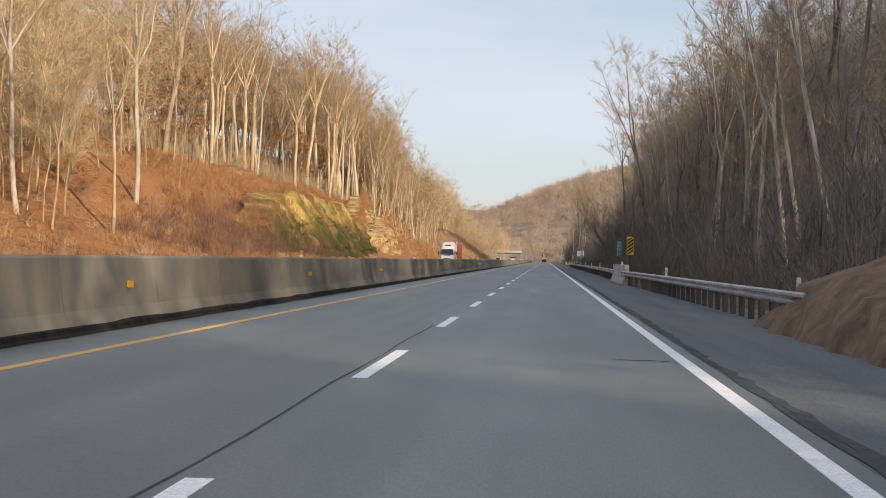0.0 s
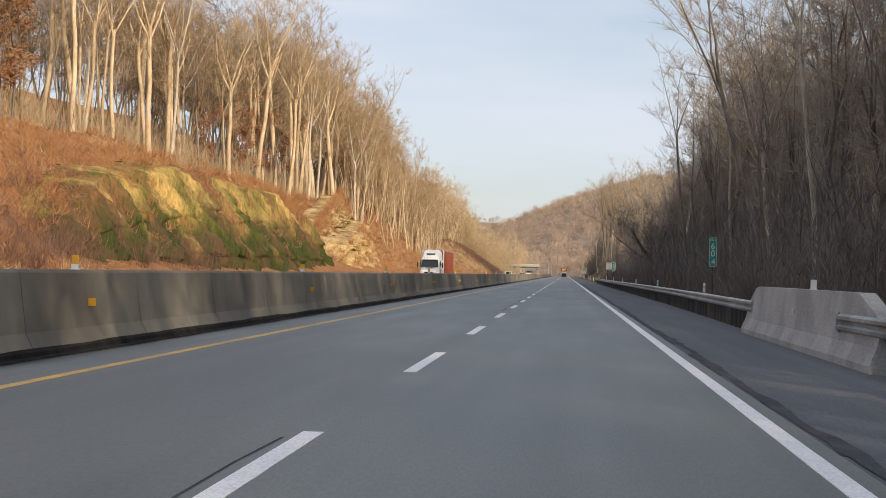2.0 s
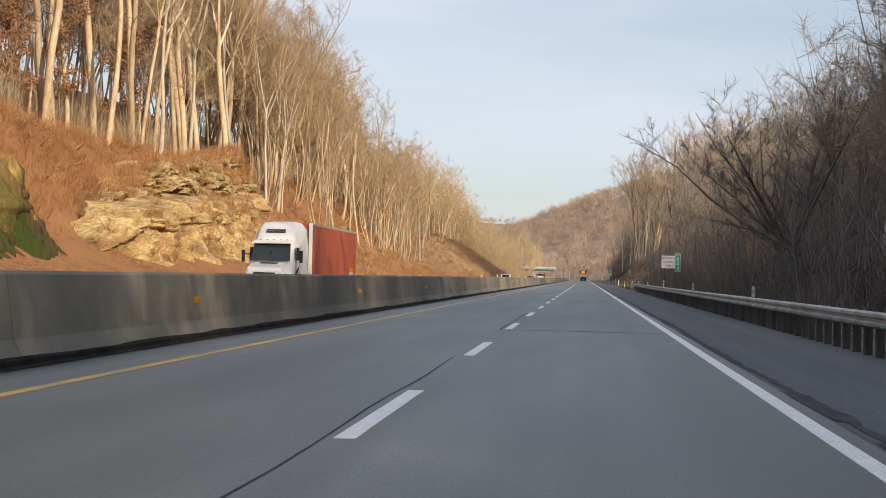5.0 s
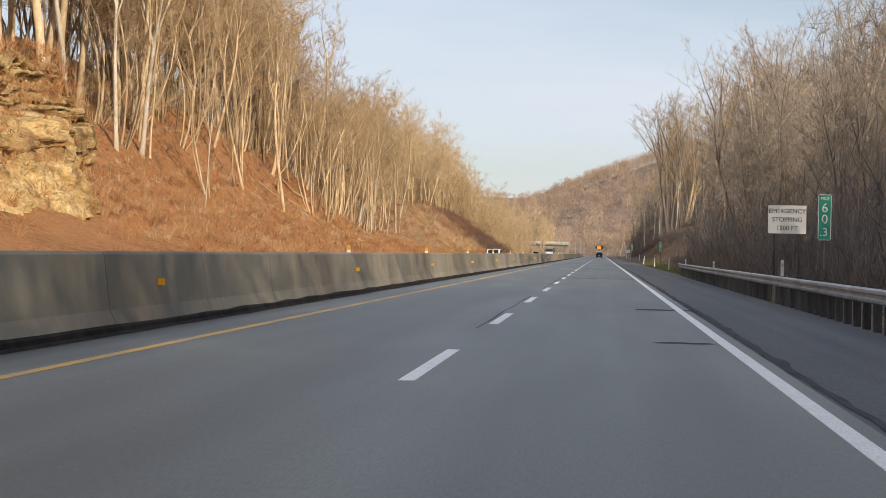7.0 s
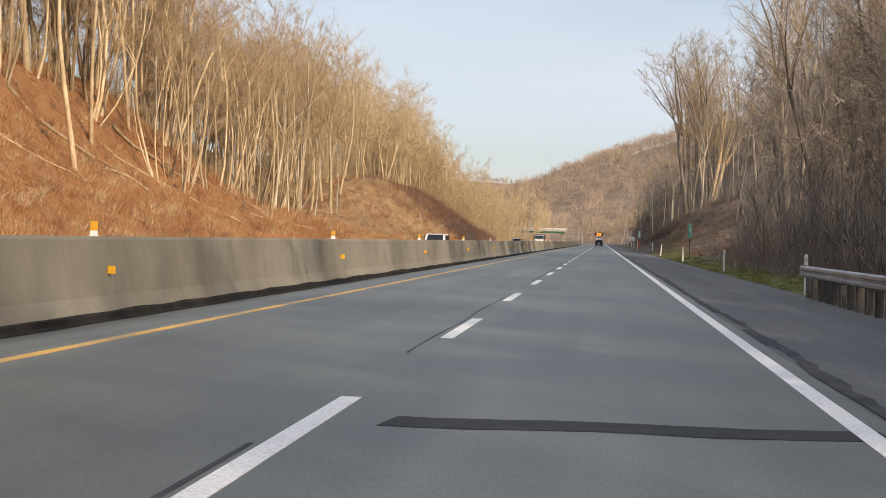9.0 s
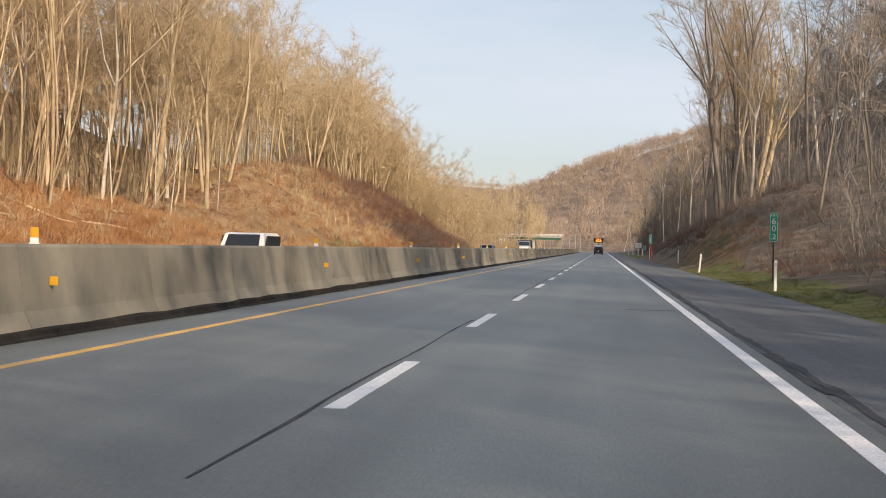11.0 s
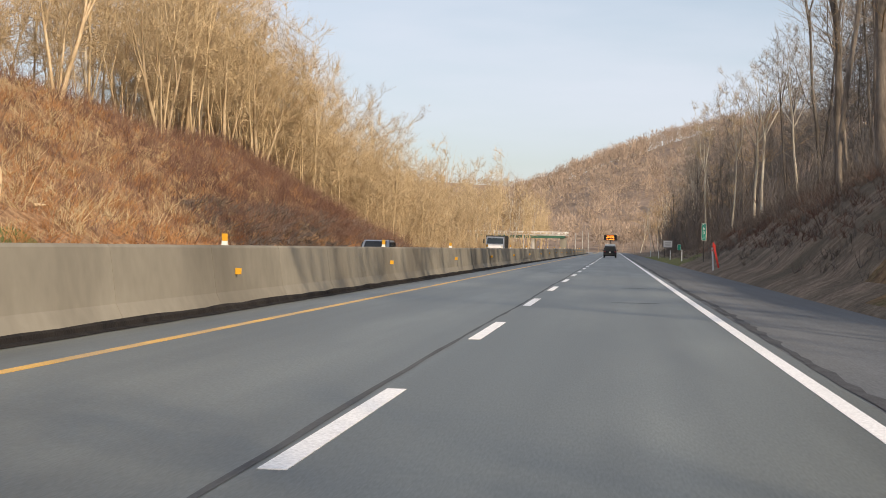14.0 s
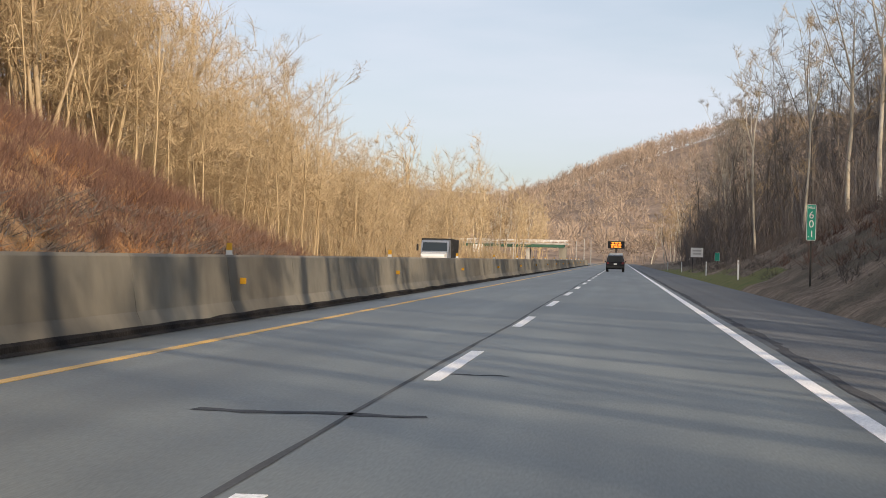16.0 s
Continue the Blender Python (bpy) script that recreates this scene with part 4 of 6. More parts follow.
for k in range(26):
    plant(rt.choice(SLOPE), rt.uniform(-47, -39), 372 + 170 * (k + rt.random()) / 26, rt.uniform(0.85, 1.12), 0.3, rt.gauss(1, 2), 35)
strew(12, 496, 540, -46, -37, SUNNY + SAPL + PALE[:1], 0.8, 1.05, 2.0)
strew(6, 636, 672, -48, -38.5, MULTI, 1.0, 1.2)
strew(20, 550, 680, -58, -41.5, SUNNY[2:3] + PALE[:1] + MULTI + MULTI + GOLD[:2], 0.85, 1.06)
for x, y, k, s in ((-41.5, 666, MULTI[0], 1.0), (-44.2, 667, PALE[0], 0.8), (-42, 374.5, PALE[0], 1.0), (-41.9, 381.5, PALE[1], 0.85), (-39.0, 612, MULTI[1], 0.95), (-41, 641, MULTI[0], 0.85), (-38.5, 586, MULTI[1], 0.9)):
    plant(k, x, y, s)
# low golden thicket wood beyond the knoll
strew(11, 695, 765, -48, -27, GOLD, 0.52, 0.74)
strew(10, 765, 880, -50, -27, GOLD + MULTI[1:] + PALE[:1], 0.5, 0.7)
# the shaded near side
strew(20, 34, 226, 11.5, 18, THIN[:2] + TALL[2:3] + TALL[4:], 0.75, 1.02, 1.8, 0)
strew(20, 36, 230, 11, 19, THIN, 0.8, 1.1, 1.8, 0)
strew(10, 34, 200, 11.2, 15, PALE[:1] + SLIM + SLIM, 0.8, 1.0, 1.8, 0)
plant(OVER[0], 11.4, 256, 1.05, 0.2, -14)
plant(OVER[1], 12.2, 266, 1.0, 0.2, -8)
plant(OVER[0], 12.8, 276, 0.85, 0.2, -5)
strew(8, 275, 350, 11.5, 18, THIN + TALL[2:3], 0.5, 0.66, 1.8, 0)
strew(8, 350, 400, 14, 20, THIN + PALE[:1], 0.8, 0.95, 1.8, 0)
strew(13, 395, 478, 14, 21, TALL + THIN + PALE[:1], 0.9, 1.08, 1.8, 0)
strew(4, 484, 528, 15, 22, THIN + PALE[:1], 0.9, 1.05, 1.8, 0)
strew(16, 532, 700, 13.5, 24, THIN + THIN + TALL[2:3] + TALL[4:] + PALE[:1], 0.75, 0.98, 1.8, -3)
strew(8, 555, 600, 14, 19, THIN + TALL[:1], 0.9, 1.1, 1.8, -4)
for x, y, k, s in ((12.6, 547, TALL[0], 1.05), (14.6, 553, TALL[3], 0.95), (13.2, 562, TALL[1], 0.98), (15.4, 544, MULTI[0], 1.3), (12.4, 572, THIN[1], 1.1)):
    plant(k, x, y, s)
strew(10, 690, 860, 9.5, 20, THIN + TALL[2:3], 0.55, 0.76)
for x, y, k, s in ((12.6, 292, MULTI[1], 0.85), (12.8, 536, THIN[1], 1.1), (14.2, 533, THIN[1], 1.0), (14.0, 541, TALL[0], 0.95), (13.5, 760, SLIM[0], 1.0), (14.2, 765, SLIM[1], 1.1), (15.6, 772, SLIM[1], 0.95), (16.4, 752, SLIM[1], 0.9), (11.5, 84, PALE[0], 0.8), (12.2, 97, PALE[0], 0.7), (13, 70, SLIM[1], 0.9), (11.8, 110, SLIM[1], 0.95), (12.4, 76, SLIM[1], 0.8), (12.8, 520, PALE[0], 0.7), (14.5, 640, PALE[0], 0.75), (15.5, 660, PALE[0], 0.8), (13.8, 672, SAPL[1], 1.1), (12.6, 700, SAPL[1], 1.35), (-38, 722, PALE[0], 1.1), (12.7, 245, SLIM[0], 1.0), (14.5, 238, SLIM[1], 0.95)):
    plant(k, x, y, s)
for ob in PROTOS:
    for o in (*ob.children_recursive, ob):
        bpy.data.objects.remove(o)


# ---- woods: past counting ----
def scatter_mesh(protos, places, rnd):
    """places: x, y, z, scale. One joined triangle soup of many small copies; also which faces are trunk."""
    Vs, Ts, Ms, base = [], [], [], 0
    for x, y, z, s in places:
        V, T, n = rnd.choice(protos)
        a = rnd.uniform(0, 6.283)
        ca, sa = math.cos(a) * s, math.sin(a) * s
        tx, ty = rnd.gauss(0, 0.05), rnd.gauss(0, 0.05)
        P = np.empty_like(V)
        P[:, 0], P[:, 1], P[:, 2] = V[:, 0] * ca - V[:, 1] * sa + x + tx * V[:, 2], V[:, 0] * sa + V[:, 1] * ca + y + ty * V[:, 2], V[:, 2] * s * rnd.uniform(0.85, 1.15) + z
        Vs.append(P)
        Ts.append(T + base)
        Ms.append(np.arange(len(T)) < n)
        base += len(V)
    return np.concatenate(Vs), np.concatenate(Ts), np.concatenate(Ms).astype(np.int32)


def puff_tree(seed, h, r, wide, clumps, twigs, reach, twig_r, sides=4, base=0.3, rise=0.3):
    """A lighter bare tree for the depth of the wood: forked stems inside a round haze of twigs."""
    rnd = random.Random(seed)
    w = Wood()
    pts, d = wand(rnd, Vector((0, 0, -0.5)), Vector((rnd.gauss(0, 0.08), rnd.gauss(0, 0.08), 1)), h * 0.5, 3, 0.1, 0.0)
    w.tube(pts, [r, r * 0.9, r * 0.75, r * 0.55], sides)
    stems = []
    for k in range(4):
        az = 6.283 * (k + rnd.uniform(-0.3, 0.3)) / 4
        o = wide * rnd.uniform(0.15, 0.6)
        q0 = pts[2].lerp(pts[3], rnd.uniform(0, 1))
        q1 = Vector((math.cos(az) * o + q0.x, math.sin(az) * o + q0.y, h * rnd.uniform(0.82, 0.98)))
        w.spike(q0, q1, r * 0.5)
        stems.append((q0, q1))
    nt = len(w.T)
    for _ in range(clumps):
        q0, q1 = rnd.choice(stems)
        u = Vector((rnd.gauss(0, 1), rnd.gauss(0, 1), rnd.gauss(0, 1))).normalized() * rnd.random() ** 0.4
        c = Vector((u.x * wide, u.y * wide, h * (0.5 + base / 2 + (0.5 - base / 2) * u.z)))
        f = min(0.95, max(0.0, (c.z - q0.z) / max(0.1, q1.z - q0.z) - 0.2))
        s = q0.lerp(q1, f)
        if (c - s).length > wide:
            s = s.lerp(c, 0.4)
        w.spike(s, c, max(twig_r * 1.4, r * 0.12))
        out = (c - s).normalized()
        for t in range(twigs):
            p = s.lerp(c, rnd.uniform(0.3, 1.0))
            td = (out * 0.5 + Vector((rnd.gauss(0, 0.7), rnd.gauss(0, 0.7), rnd.gauss(rise, 0.6)))).normalized()
            w.sliver(p, p + td * reach * rnd.uniform(0.5, 1.2), twig_r, rnd)
    return (*w.arrays(), nt)


PUFF = [puff_tree(200 + k, 24, 0.12 + 0.03 * (k % 3), 4.3 + 0.6 * (k % 3), 27, 19, 1.9, 0.026, 4, (0.3, 0.15, 0.4)[k % 3]) for k in range(9)]
FUZZ = [puff_tree(240 + k, 24, 0.075 + 0.03 * (k % 3), 4.6 + 0.7 * (k % 3), 34, 24, 1.9, 0.022, 4, (0.05, 0.2, 0.12)[k % 3]) for k in range(6)]
FAR = [puff_tree(260 + k, 24, 0.15 + 0.03 * (k % 3), 4.4 + 0.6 * (k % 3), 17, 14, 2.2, 0.042, 3, (0.1, 0.2, 0.3)[k % 3]) for k in range(6)]


def hill_tree(seed, h, wide, n, reach, r):
    """A far tree: a thin stem under a round haze of upward twigs."""
    rnd = random.Random(seed)
    w = Wood()
    w.spike(Vector((0, 0, -1)), Vector((0, 0, h * 0.8)), 0.2)
    nt = len(w.T)
    for _ in range(n):
        u = Vector((rnd.gauss(0, 1), rnd.gauss(0, 1), rnd.gauss(0, 1))).normalized() * rnd.random() ** 0.45
        p = Vector((u.x * wide, u.y * wide, h * (0.58 + 0.36 * u.z)))
        d = (u + Vector((rnd.gauss(0, 0.35), rnd.gauss(0, 0.35), 0.7 + rnd.gauss(0, 0.3)))).normalized()
        w.sliver(p, p + d * reach * rnd.uniform(0.6, 1.2), r, rnd)
    return (*w.arrays(), nt)


FAINT = [hill_tree(220 + k, 15, 4.6 + 0.4 * (k % 3), 84, 2.6, 0.2) for k in range(6)]


def woods(n, x0, x1, y0, y1, protos, label, mat, lo=0.8, hi=1.15, seed=1, bark=None, thin=None):
    rnd = random.Random(seed)
    pl = []
    for _ in range(n):
        x, y = rnd.uniform(x0, x1), rnd.uniform(y0, y1)
        if thin and thin[0] < y + 1.2 * x < thin[1] and rnd.random() < 0.75:
            continue
        pl.append((x, y, float(ground_z(x, y)) - 0.3, rnd.uniform(lo, hi)))
    V, T, M = scatter_mesh(protos, pl, rnd)
    me = tri_mesh("woods", V, T, mat, bark or mat)
    me.polygons.foreach_set("material_index", M)
    return tagged(new("woods", me), label, "woods", kind="stuff")


woods(48, -53, -38.5, 640, 686, FUZZ, "tall golden trees on the brow of the knoll", GOLD_TWIGS, 0.82, 1.08, 33, GOLD_TWIGS)
woods(60, -50, -33, 662, 722, FUZZ, "rounded golden trees past the end of the knoll", GOLD_TWIGS, 0.72, 0.98, 45, GOLD_TWIGS)
woods(280, -90, -50, 90, 600, PUFF, "deep bare winter wood behind the sunlit cut", DARKENED_TWIGS, 0.85, 1.15, 3, DARKENED_TWIGS)
woods(110, -78, -52, 285, 430, PUFF, "close-set bare wood above the ledges", DARKENED_TWIGS, 1.0, 1.28, 29, BARK)
woods(100, -60, -43, 385, 475, PUFF, "thin-stemmed bare wood on the cut slope", TWIGS, 0.9, 1.15, 43, DARKENED_TWIGS)
woods(60, -60, -43, 475, 550, PUFF, "lower thin-stemmed bare wood at the end of the cut", TWIGS, 0.68, 0.9, 12, DARKENED_TWIGS)
woods(100, -58, -38, 80, 165, FUZZ, "golden bare wood on the low ground before the knoll", GOLD_TWIGS, 0.7, 1.0, 13, GOLD_TWIGS)
# wood behind the start, out of view, added only for its shade
woods(60, 14, 60, -110, 20, FAR, "unseen bare wood behind the start, added only for its shade", LIT_GREY_TWIGS, 0.8, 1.05, 31, BARK)
woods(150, 14, 60, 10, 200, PUFF, "dense bare wood on the shaded side", LIT_GREY_TWIGS, 0.75, 1.05, 4, BARK)
# unseen hillside wood, added to cut off the sun
woods(260, 56, 130, -160, 175, FAR, "unseen bare wood up the right hillside, added to block the sun", LIT_GREY_TWIGS, 0.8, 1.1, 14)
woods(140, 13, 34, 90, 240, PUFF, "close bare wood behind the long guardrail", LIT_GREY_TWIGS, 0.7, 0.95, 21, BARK)
woods(80, 16, 34, 190, 262, PUFF, "tall close bare wood on the shaded side", LIT_GREY_TWIGS, 0.85, 1.02, 44, BARK)
# two further woods added to throw shade on barrier and far roadside
woods(110, 28, 60, 165, 300, PUFF, "taller bare wood behind the long guardrail, added to shade the barrier", LIT_GREY_TWIGS, 0.85, 1.1, 38, BARK)
woods(130, 40, 105, 560, 800, FAR, "bare wood up the right hillside, added to shade the far roadside", SHADE_TWIGS, 0.85, 1.15, 39)
woods(210, 12, 30, 235, 400, FUZZ, "lower bare wood along the shaded side", LIT_GREY_TWIGS, 0.5, 0.75, 15, BARK)
woods(50, 14, 26, 385, 500, FUZZ, "bare wood behind the grassy verge", LIT_GREY_TWIGS, 0.75, 1.0, 25, BARK, (468, 556))
woods(240, 15, 55, 400, 900, PUFF, "open bare wood on the shaded side", SHADE_TWIGS, 0.65, 0.98, 16, BARK, (468, 556))
woods(120, -70, -28, 668, 735, FUZZ, "close golden wood below the knoll", GOLD_TWIGS, 0.55, 0.82, 17, GOLD_TWIGS)
woods(120, -75, -27, 735, 810, FUZZ, "golden thicket wood on the low ground", GOLD_TWIGS, 0.5, 0.72, 27, GOLD_TWIGS)
woods(130, -64, -40, 555, 672, FUZZ, "golden bare wood on top of the knoll", GOLD_TWIGS, 0.85, 1.15, 19, GOLD_TWIGS)
woods(280, -110, -26, 800, 1120, FAR, "golden bare thicket wood on the valley floor", GOLD_TWIGS, 0.7, 1.0, 5, GOLD_TWIGS)
woods(130, 11, 110, 880, 1200, FAR, "bare wood beside the road far ahead", TWIGS, 0.6, 0.95, 8, BARK)
woods(34, -62, -25, 960, 1115, FAR, "pale-trunked trees along the valley foot", TWIGS, 0.75, 1.0, 35, PALE_BARK)
woods(22, 9, 45, 900, 1115, FAR, "pale-trunked trees beside the road far ahead", TWIGS, 0.75, 1.0, 36, PALE_BARK)
woods(300, -300, 20, 1680, 1785, FAINT, "trees along the crest of the low ridge", HAZED_TWIGS, 0.7, 1.15, 41)
woods(420, -450, 190, 1640, 1800, FAINT, "close-set trees along the crest of the hill", HAZED_TWIGS, 0.6, 0.95, 37)
woods(2100, -330, 190, 1120, 1800, FAINT, "bare wooded hill closing the valley", HAZED_TWIGS, 0.7, 1.05, 6)
woods(300, -560, 20, 2400, 2600, FAINT, "trees along the most distant ridge", HAZED_TWIGS, 0.45, 0.7, 42)
woods(260, -700, 100, 2050, 2600, FAINT, "distant wooded ridge", HAZED_TWIGS, 0.7, 1.0, 7)


# ---- brush and dead stalks: stuff ----
def sprig(seed, n, h, spread, r, side=0):
    rnd = random.Random(seed)
    w = Wood()
    for _ in range(n):
        b = Vector((rnd.gauss(0, spread * 0.5), rnd.gauss(0, spread * 0.5), -0.1))
        e = b + Vector((rnd.gauss(0, spread), rnd.gauss(0, spread), h * rnd.uniform(0.4, 1.1)))
        (w.spike(b, e, r) if r > 0.025 and h > 3 else w.sliver(b, e, r, rnd))
        for _ in range(side):
            p = b.lerp(e, rnd.uniform(0.25, 0.85))
            w.sliver(p, p + ((e - b).normalized() + Vector((rnd.gauss(0, 0.6), rnd.gauss(0, 0.6), 0.2))).normalized() * h * rnd.uniform(0.12, 0.35), r * 0.7, rnd)
    return (*w.arrays(), 0)


def brush(n, x0, x1, y0, y1, protos, label, mat, lo, hi, seed, keep=None):
    rnd = random.Random(seed)
    pl = []
    while len(pl) < n:
        x, y = rnd.uniform(x0, x1), rnd.uniform(y0, y1)
        if keep and not keep(x, y, rnd):
            continue
        pl.append((x, y, float(ground_z(x, y)), rnd.uniform(lo, hi)))
    V, T, _ = scatter_mesh(protos, pl, rnd)
    return tagged(new("brush", tri_mesh("brush", V, T, mat)), label, "brush", kind="stuff")


LOW = [sprig(k, 24, 0.55, 0.6, 0.024) for k in range(6)]
SHRUB = [sprig(70 + k, 15, 0.8, 0.42, 0.02, 1) for k in range(6)]
THICK = [sprig(80 + k, 6, 7.0, 0.9, 0.04, 15) for k in range(5)]
HIGH = [sprig(20 + k, 12, 1.9, 0.6, 0.016, 3) for k in range(5)]
UNDER = [sprig(40 + k, 7, 5.0, 0.8, 0.03, 10) for k in range(5)]
CLEAR = lambda x, y, r: not (150 < y < 258 and x > -31.5) and not (258 < y < 352 and -36 < x < -24.5)
brush(4200, -47, -23.5, 60, 690, SHRUB, "russet dead brush over the sunlit bank", BRUSH, 0.5, 1.5, 41, CLEAR)
brush(1700, -45, -23.5, 60, 690, SHRUB, "dark brown dead brush over the sunlit bank", RED_BRUSH, 0.5, 1.3, 64, CLEAR)
brush(1900, -40, -23.6, 345, 505, SHRUB, "russet dead brush down the long cut slope", BRUSH, 0.5, 1.4, 70)
brush(900, -40, -23.6, 345, 505, SHRUB, "pale dead stalks down the long cut slope", STRAW, 0.4, 1.2, 71)
brush(1300, -46, -25, 60, 720, SHRUB, "straw-coloured dead stalks on the bank", STRAW, 0.5, 1.3, 42, CLEAR)
brush(1600, -42, -24.5, 560, 672, HIGH, "reddish thicket covering the knoll", RED_BRUSH, 0.6, 1.15, 43, lambda x, y, r: r.random() < (y - 550) / 90)
brush(600, -29, -23.6, 580, 675, LOW, "dark dead growth at the foot of the knoll", DARK_BRUSH, 0.7, 1.6, 62)
brush(1100, -42, -25, 505, 620, SHRUB, "straw tufts among the brush of the knoll", STRAW, 0.4, 1.0, 57)
brush(420, -41, -24.5, 535, 585, SHRUB, "russet dead growth over the face of the knoll", BRUSH, 0.5, 1.3, 72)
brush(1100, -41, -24.5, 556, 655, SHRUB, "dull brown dead growth over the knoll", RED_BRUSH, 0.5, 1.3, 74)
brush(260, -41, -25.5, 535, 585, SHRUB, "tall pale stalks on the cleared flank of the knoll", STRAW, 0.9, 1.7, 73)
brush(360, -34, -25.5, 118, 188, HIGH, "dark reddish thicket beside the mossy rock", RED_BRUSH, 0.7, 1.3, 53)
brush(900, -47, -36, 268, 366, HIGH, "russet thicket above the sandstone ledges", BRUSH, 0.5, 1.0, 54, lambda x, y, r: x < -37.5 - max(0, y - 300) * 0.05)
brush(520, -39, -31.5, 140, 266, HIGH, "russet thicket along the top of the mossy rock", BRUSH, 0.6, 1.1, 63)
brush(220, -40, -33, 258, 300, HIGH, "russet thicket at the end of the ledges", BRUSH, 0.5, 1.1, 55)
brush(40, -33, -27, 300, 350, HIGH, "russet thicket at the foot of the ledges", BRUSH, 0.4, 0.8, 58)
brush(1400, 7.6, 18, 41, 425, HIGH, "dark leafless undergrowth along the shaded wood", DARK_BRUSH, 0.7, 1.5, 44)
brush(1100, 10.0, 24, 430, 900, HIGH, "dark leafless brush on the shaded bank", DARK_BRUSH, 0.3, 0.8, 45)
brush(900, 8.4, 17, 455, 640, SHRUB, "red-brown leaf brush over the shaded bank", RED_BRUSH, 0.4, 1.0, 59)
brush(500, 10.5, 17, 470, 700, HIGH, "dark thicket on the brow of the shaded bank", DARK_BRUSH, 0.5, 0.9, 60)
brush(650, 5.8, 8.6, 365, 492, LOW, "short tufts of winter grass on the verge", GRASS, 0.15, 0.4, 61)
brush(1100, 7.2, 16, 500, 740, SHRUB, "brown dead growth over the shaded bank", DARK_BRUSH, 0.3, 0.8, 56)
brush(560, 9.4, 15, 42, 430, UNDER, "dark saplings along the edge of the shaded wood", SHADE_TWIGS, 0.4, 1.4, 49)
brush(320, 10.5, 30, -40, 240, THICK, "dense dark thicket under the shaded wood", SHADE_TWIGS, 0.5, 1.25, 65)
# dark growth added here in place of the shade on the far roadside
brush(200, 9.6, 24, 680, 870, THICK, "dark-toned thicket standing for shade beside the road far ahead", DARK_BRUSH, 0.7, 1.4, 69)
brush(550, 13, 26, 37, 900, UNDER, "dark saplings under the shaded wood", SHADE_TWIGS, 0.6, 1.5, 46, lambda x, y, r: y < 480 or x > 15)
brush(420, -60, -25, 690, 950, UNDER, "golden saplings along the valley floor", GOLD_TWIGS, 0.5, 1.3, 48)
brush(900, -60, -44, 90, 720, UNDER, "bare saplings under the sunlit wood", GOLD_TWIGS, 0.5, 1.2, 47)

# fallen trunks lie down the cut slope
rl = random.Random(77)
for x, y, dx, dy, r in ((-41, 416, 5, 14, 0.15), (-39.5, 432, 4, 9, 0.12), (-41.5, 440, 6, 12, 0.15), (-38, 452, 4, 8, 0.12), (-37, 470, 4, 6, 0.1), (-40, 490, 4, 8, 0.13), (-36, 556, -3, 5, 0.1), (-36.5, 424, 4, 9, 0.11), (-34.5, 440, 4, 8, 0.09), (-33.5, 455, 3, 7, 0.1), (-35, 462, 4, 9, 0.1), (-38.5, 404, 5, 8, 0.1), (-33, 478, 2.5, 6, 0.08), (-41, 545, 3, 8, 0.15)):
    z0 = float(ground_z(x, y))
    lg = thing("fallen_log", pose(x, y, z0), "pale fallen trunk lying down the leafy slope", "log", "fallen trunks")
    stem = [Vector((dx * f + rl.gauss(0, 0.12), dy * f, float(ground_z(x + dx * f, y + dy * f)) - z0 + r * 0.75)) for f in (0, 0.2, 0.4, 0.6, 0.8, 1)]
    w = Wood()
    w.tube(stem, [r, r * 0.95, r * 0.85, r * 0.7, r * 0.5, r * 0.25], 7)
    V, T = w.arrays()
    part("stem", smooth(tri_mesh("stem", V, T, SUNLIT_BARK)), lg)
    for k in range(3):
        w = Wood()
        p = stem[2 + k]
        w.spike(p, p + Vector((rl.gauss(0, 0.7), rl.gauss(0, 0.7), rl.uniform(0.4, 1.1))), r * 0.3)
        V, T = w.arrays()
        part("branch_stub", tri_mesh("branch_stub", V, T, SUNLIT_BARK), lg)

# cut branches and broken snags lie about the cleared flank of the knoll
rl = random.Random(78)
for k in range(22):
    x, y = rl.uniform(-38, -27), rl.uniform(541, 566)
    z0 = float(ground_z(x, y))
    dx, dy, r = rl.uniform(-2.6, 2.6), rl.uniform(-2.2, 2.2), rl.uniform(0.05, 0.11)
    up = k % 3 == 0
    if up:
        dx, dy = dx * 0.12, dy * 0.12
    bh = thing("snag" if up else "cut_branch", pose(x, y, z0), "pale broken snag standing among dead stalks" if up else "pale cut branch lying on the dry knoll", "snag" if up else "branch", "broken snags" if up else "cut branches")
    rise = rl.uniform(1.0, 2.2)
    stem = [Vector((dx * f + rl.gauss(0, 0.06), dy * f + rl.gauss(0, 0.06), rise * f - 0.1 if up else float(ground_z(x + dx * f, y + dy * f)) - z0 + r + 0.25 * f)) for f in (0, 0.3, 0.65, 1)]
    w = Wood()
    w.tube(stem, [r, r * 0.85, r * 0.65, r * 0.35], 6)
    V, T = w.arrays()
    part("stem", smooth(tri_mesh("stem", V, T, SUNLIT_BARK)), bh)
    for p in stem[1:3]:
        w = Wood()
        w.spike(p, p + Vector((rl.gauss(0, 0.5), rl.gauss(0, 0.5), rl.uniform(0.3, 0.8))), r * 0.4)
        V, T = w.arrays()
        part("branch_stub", tri_mesh("branch_stub", V, T, SUNLIT_BARK), bh)


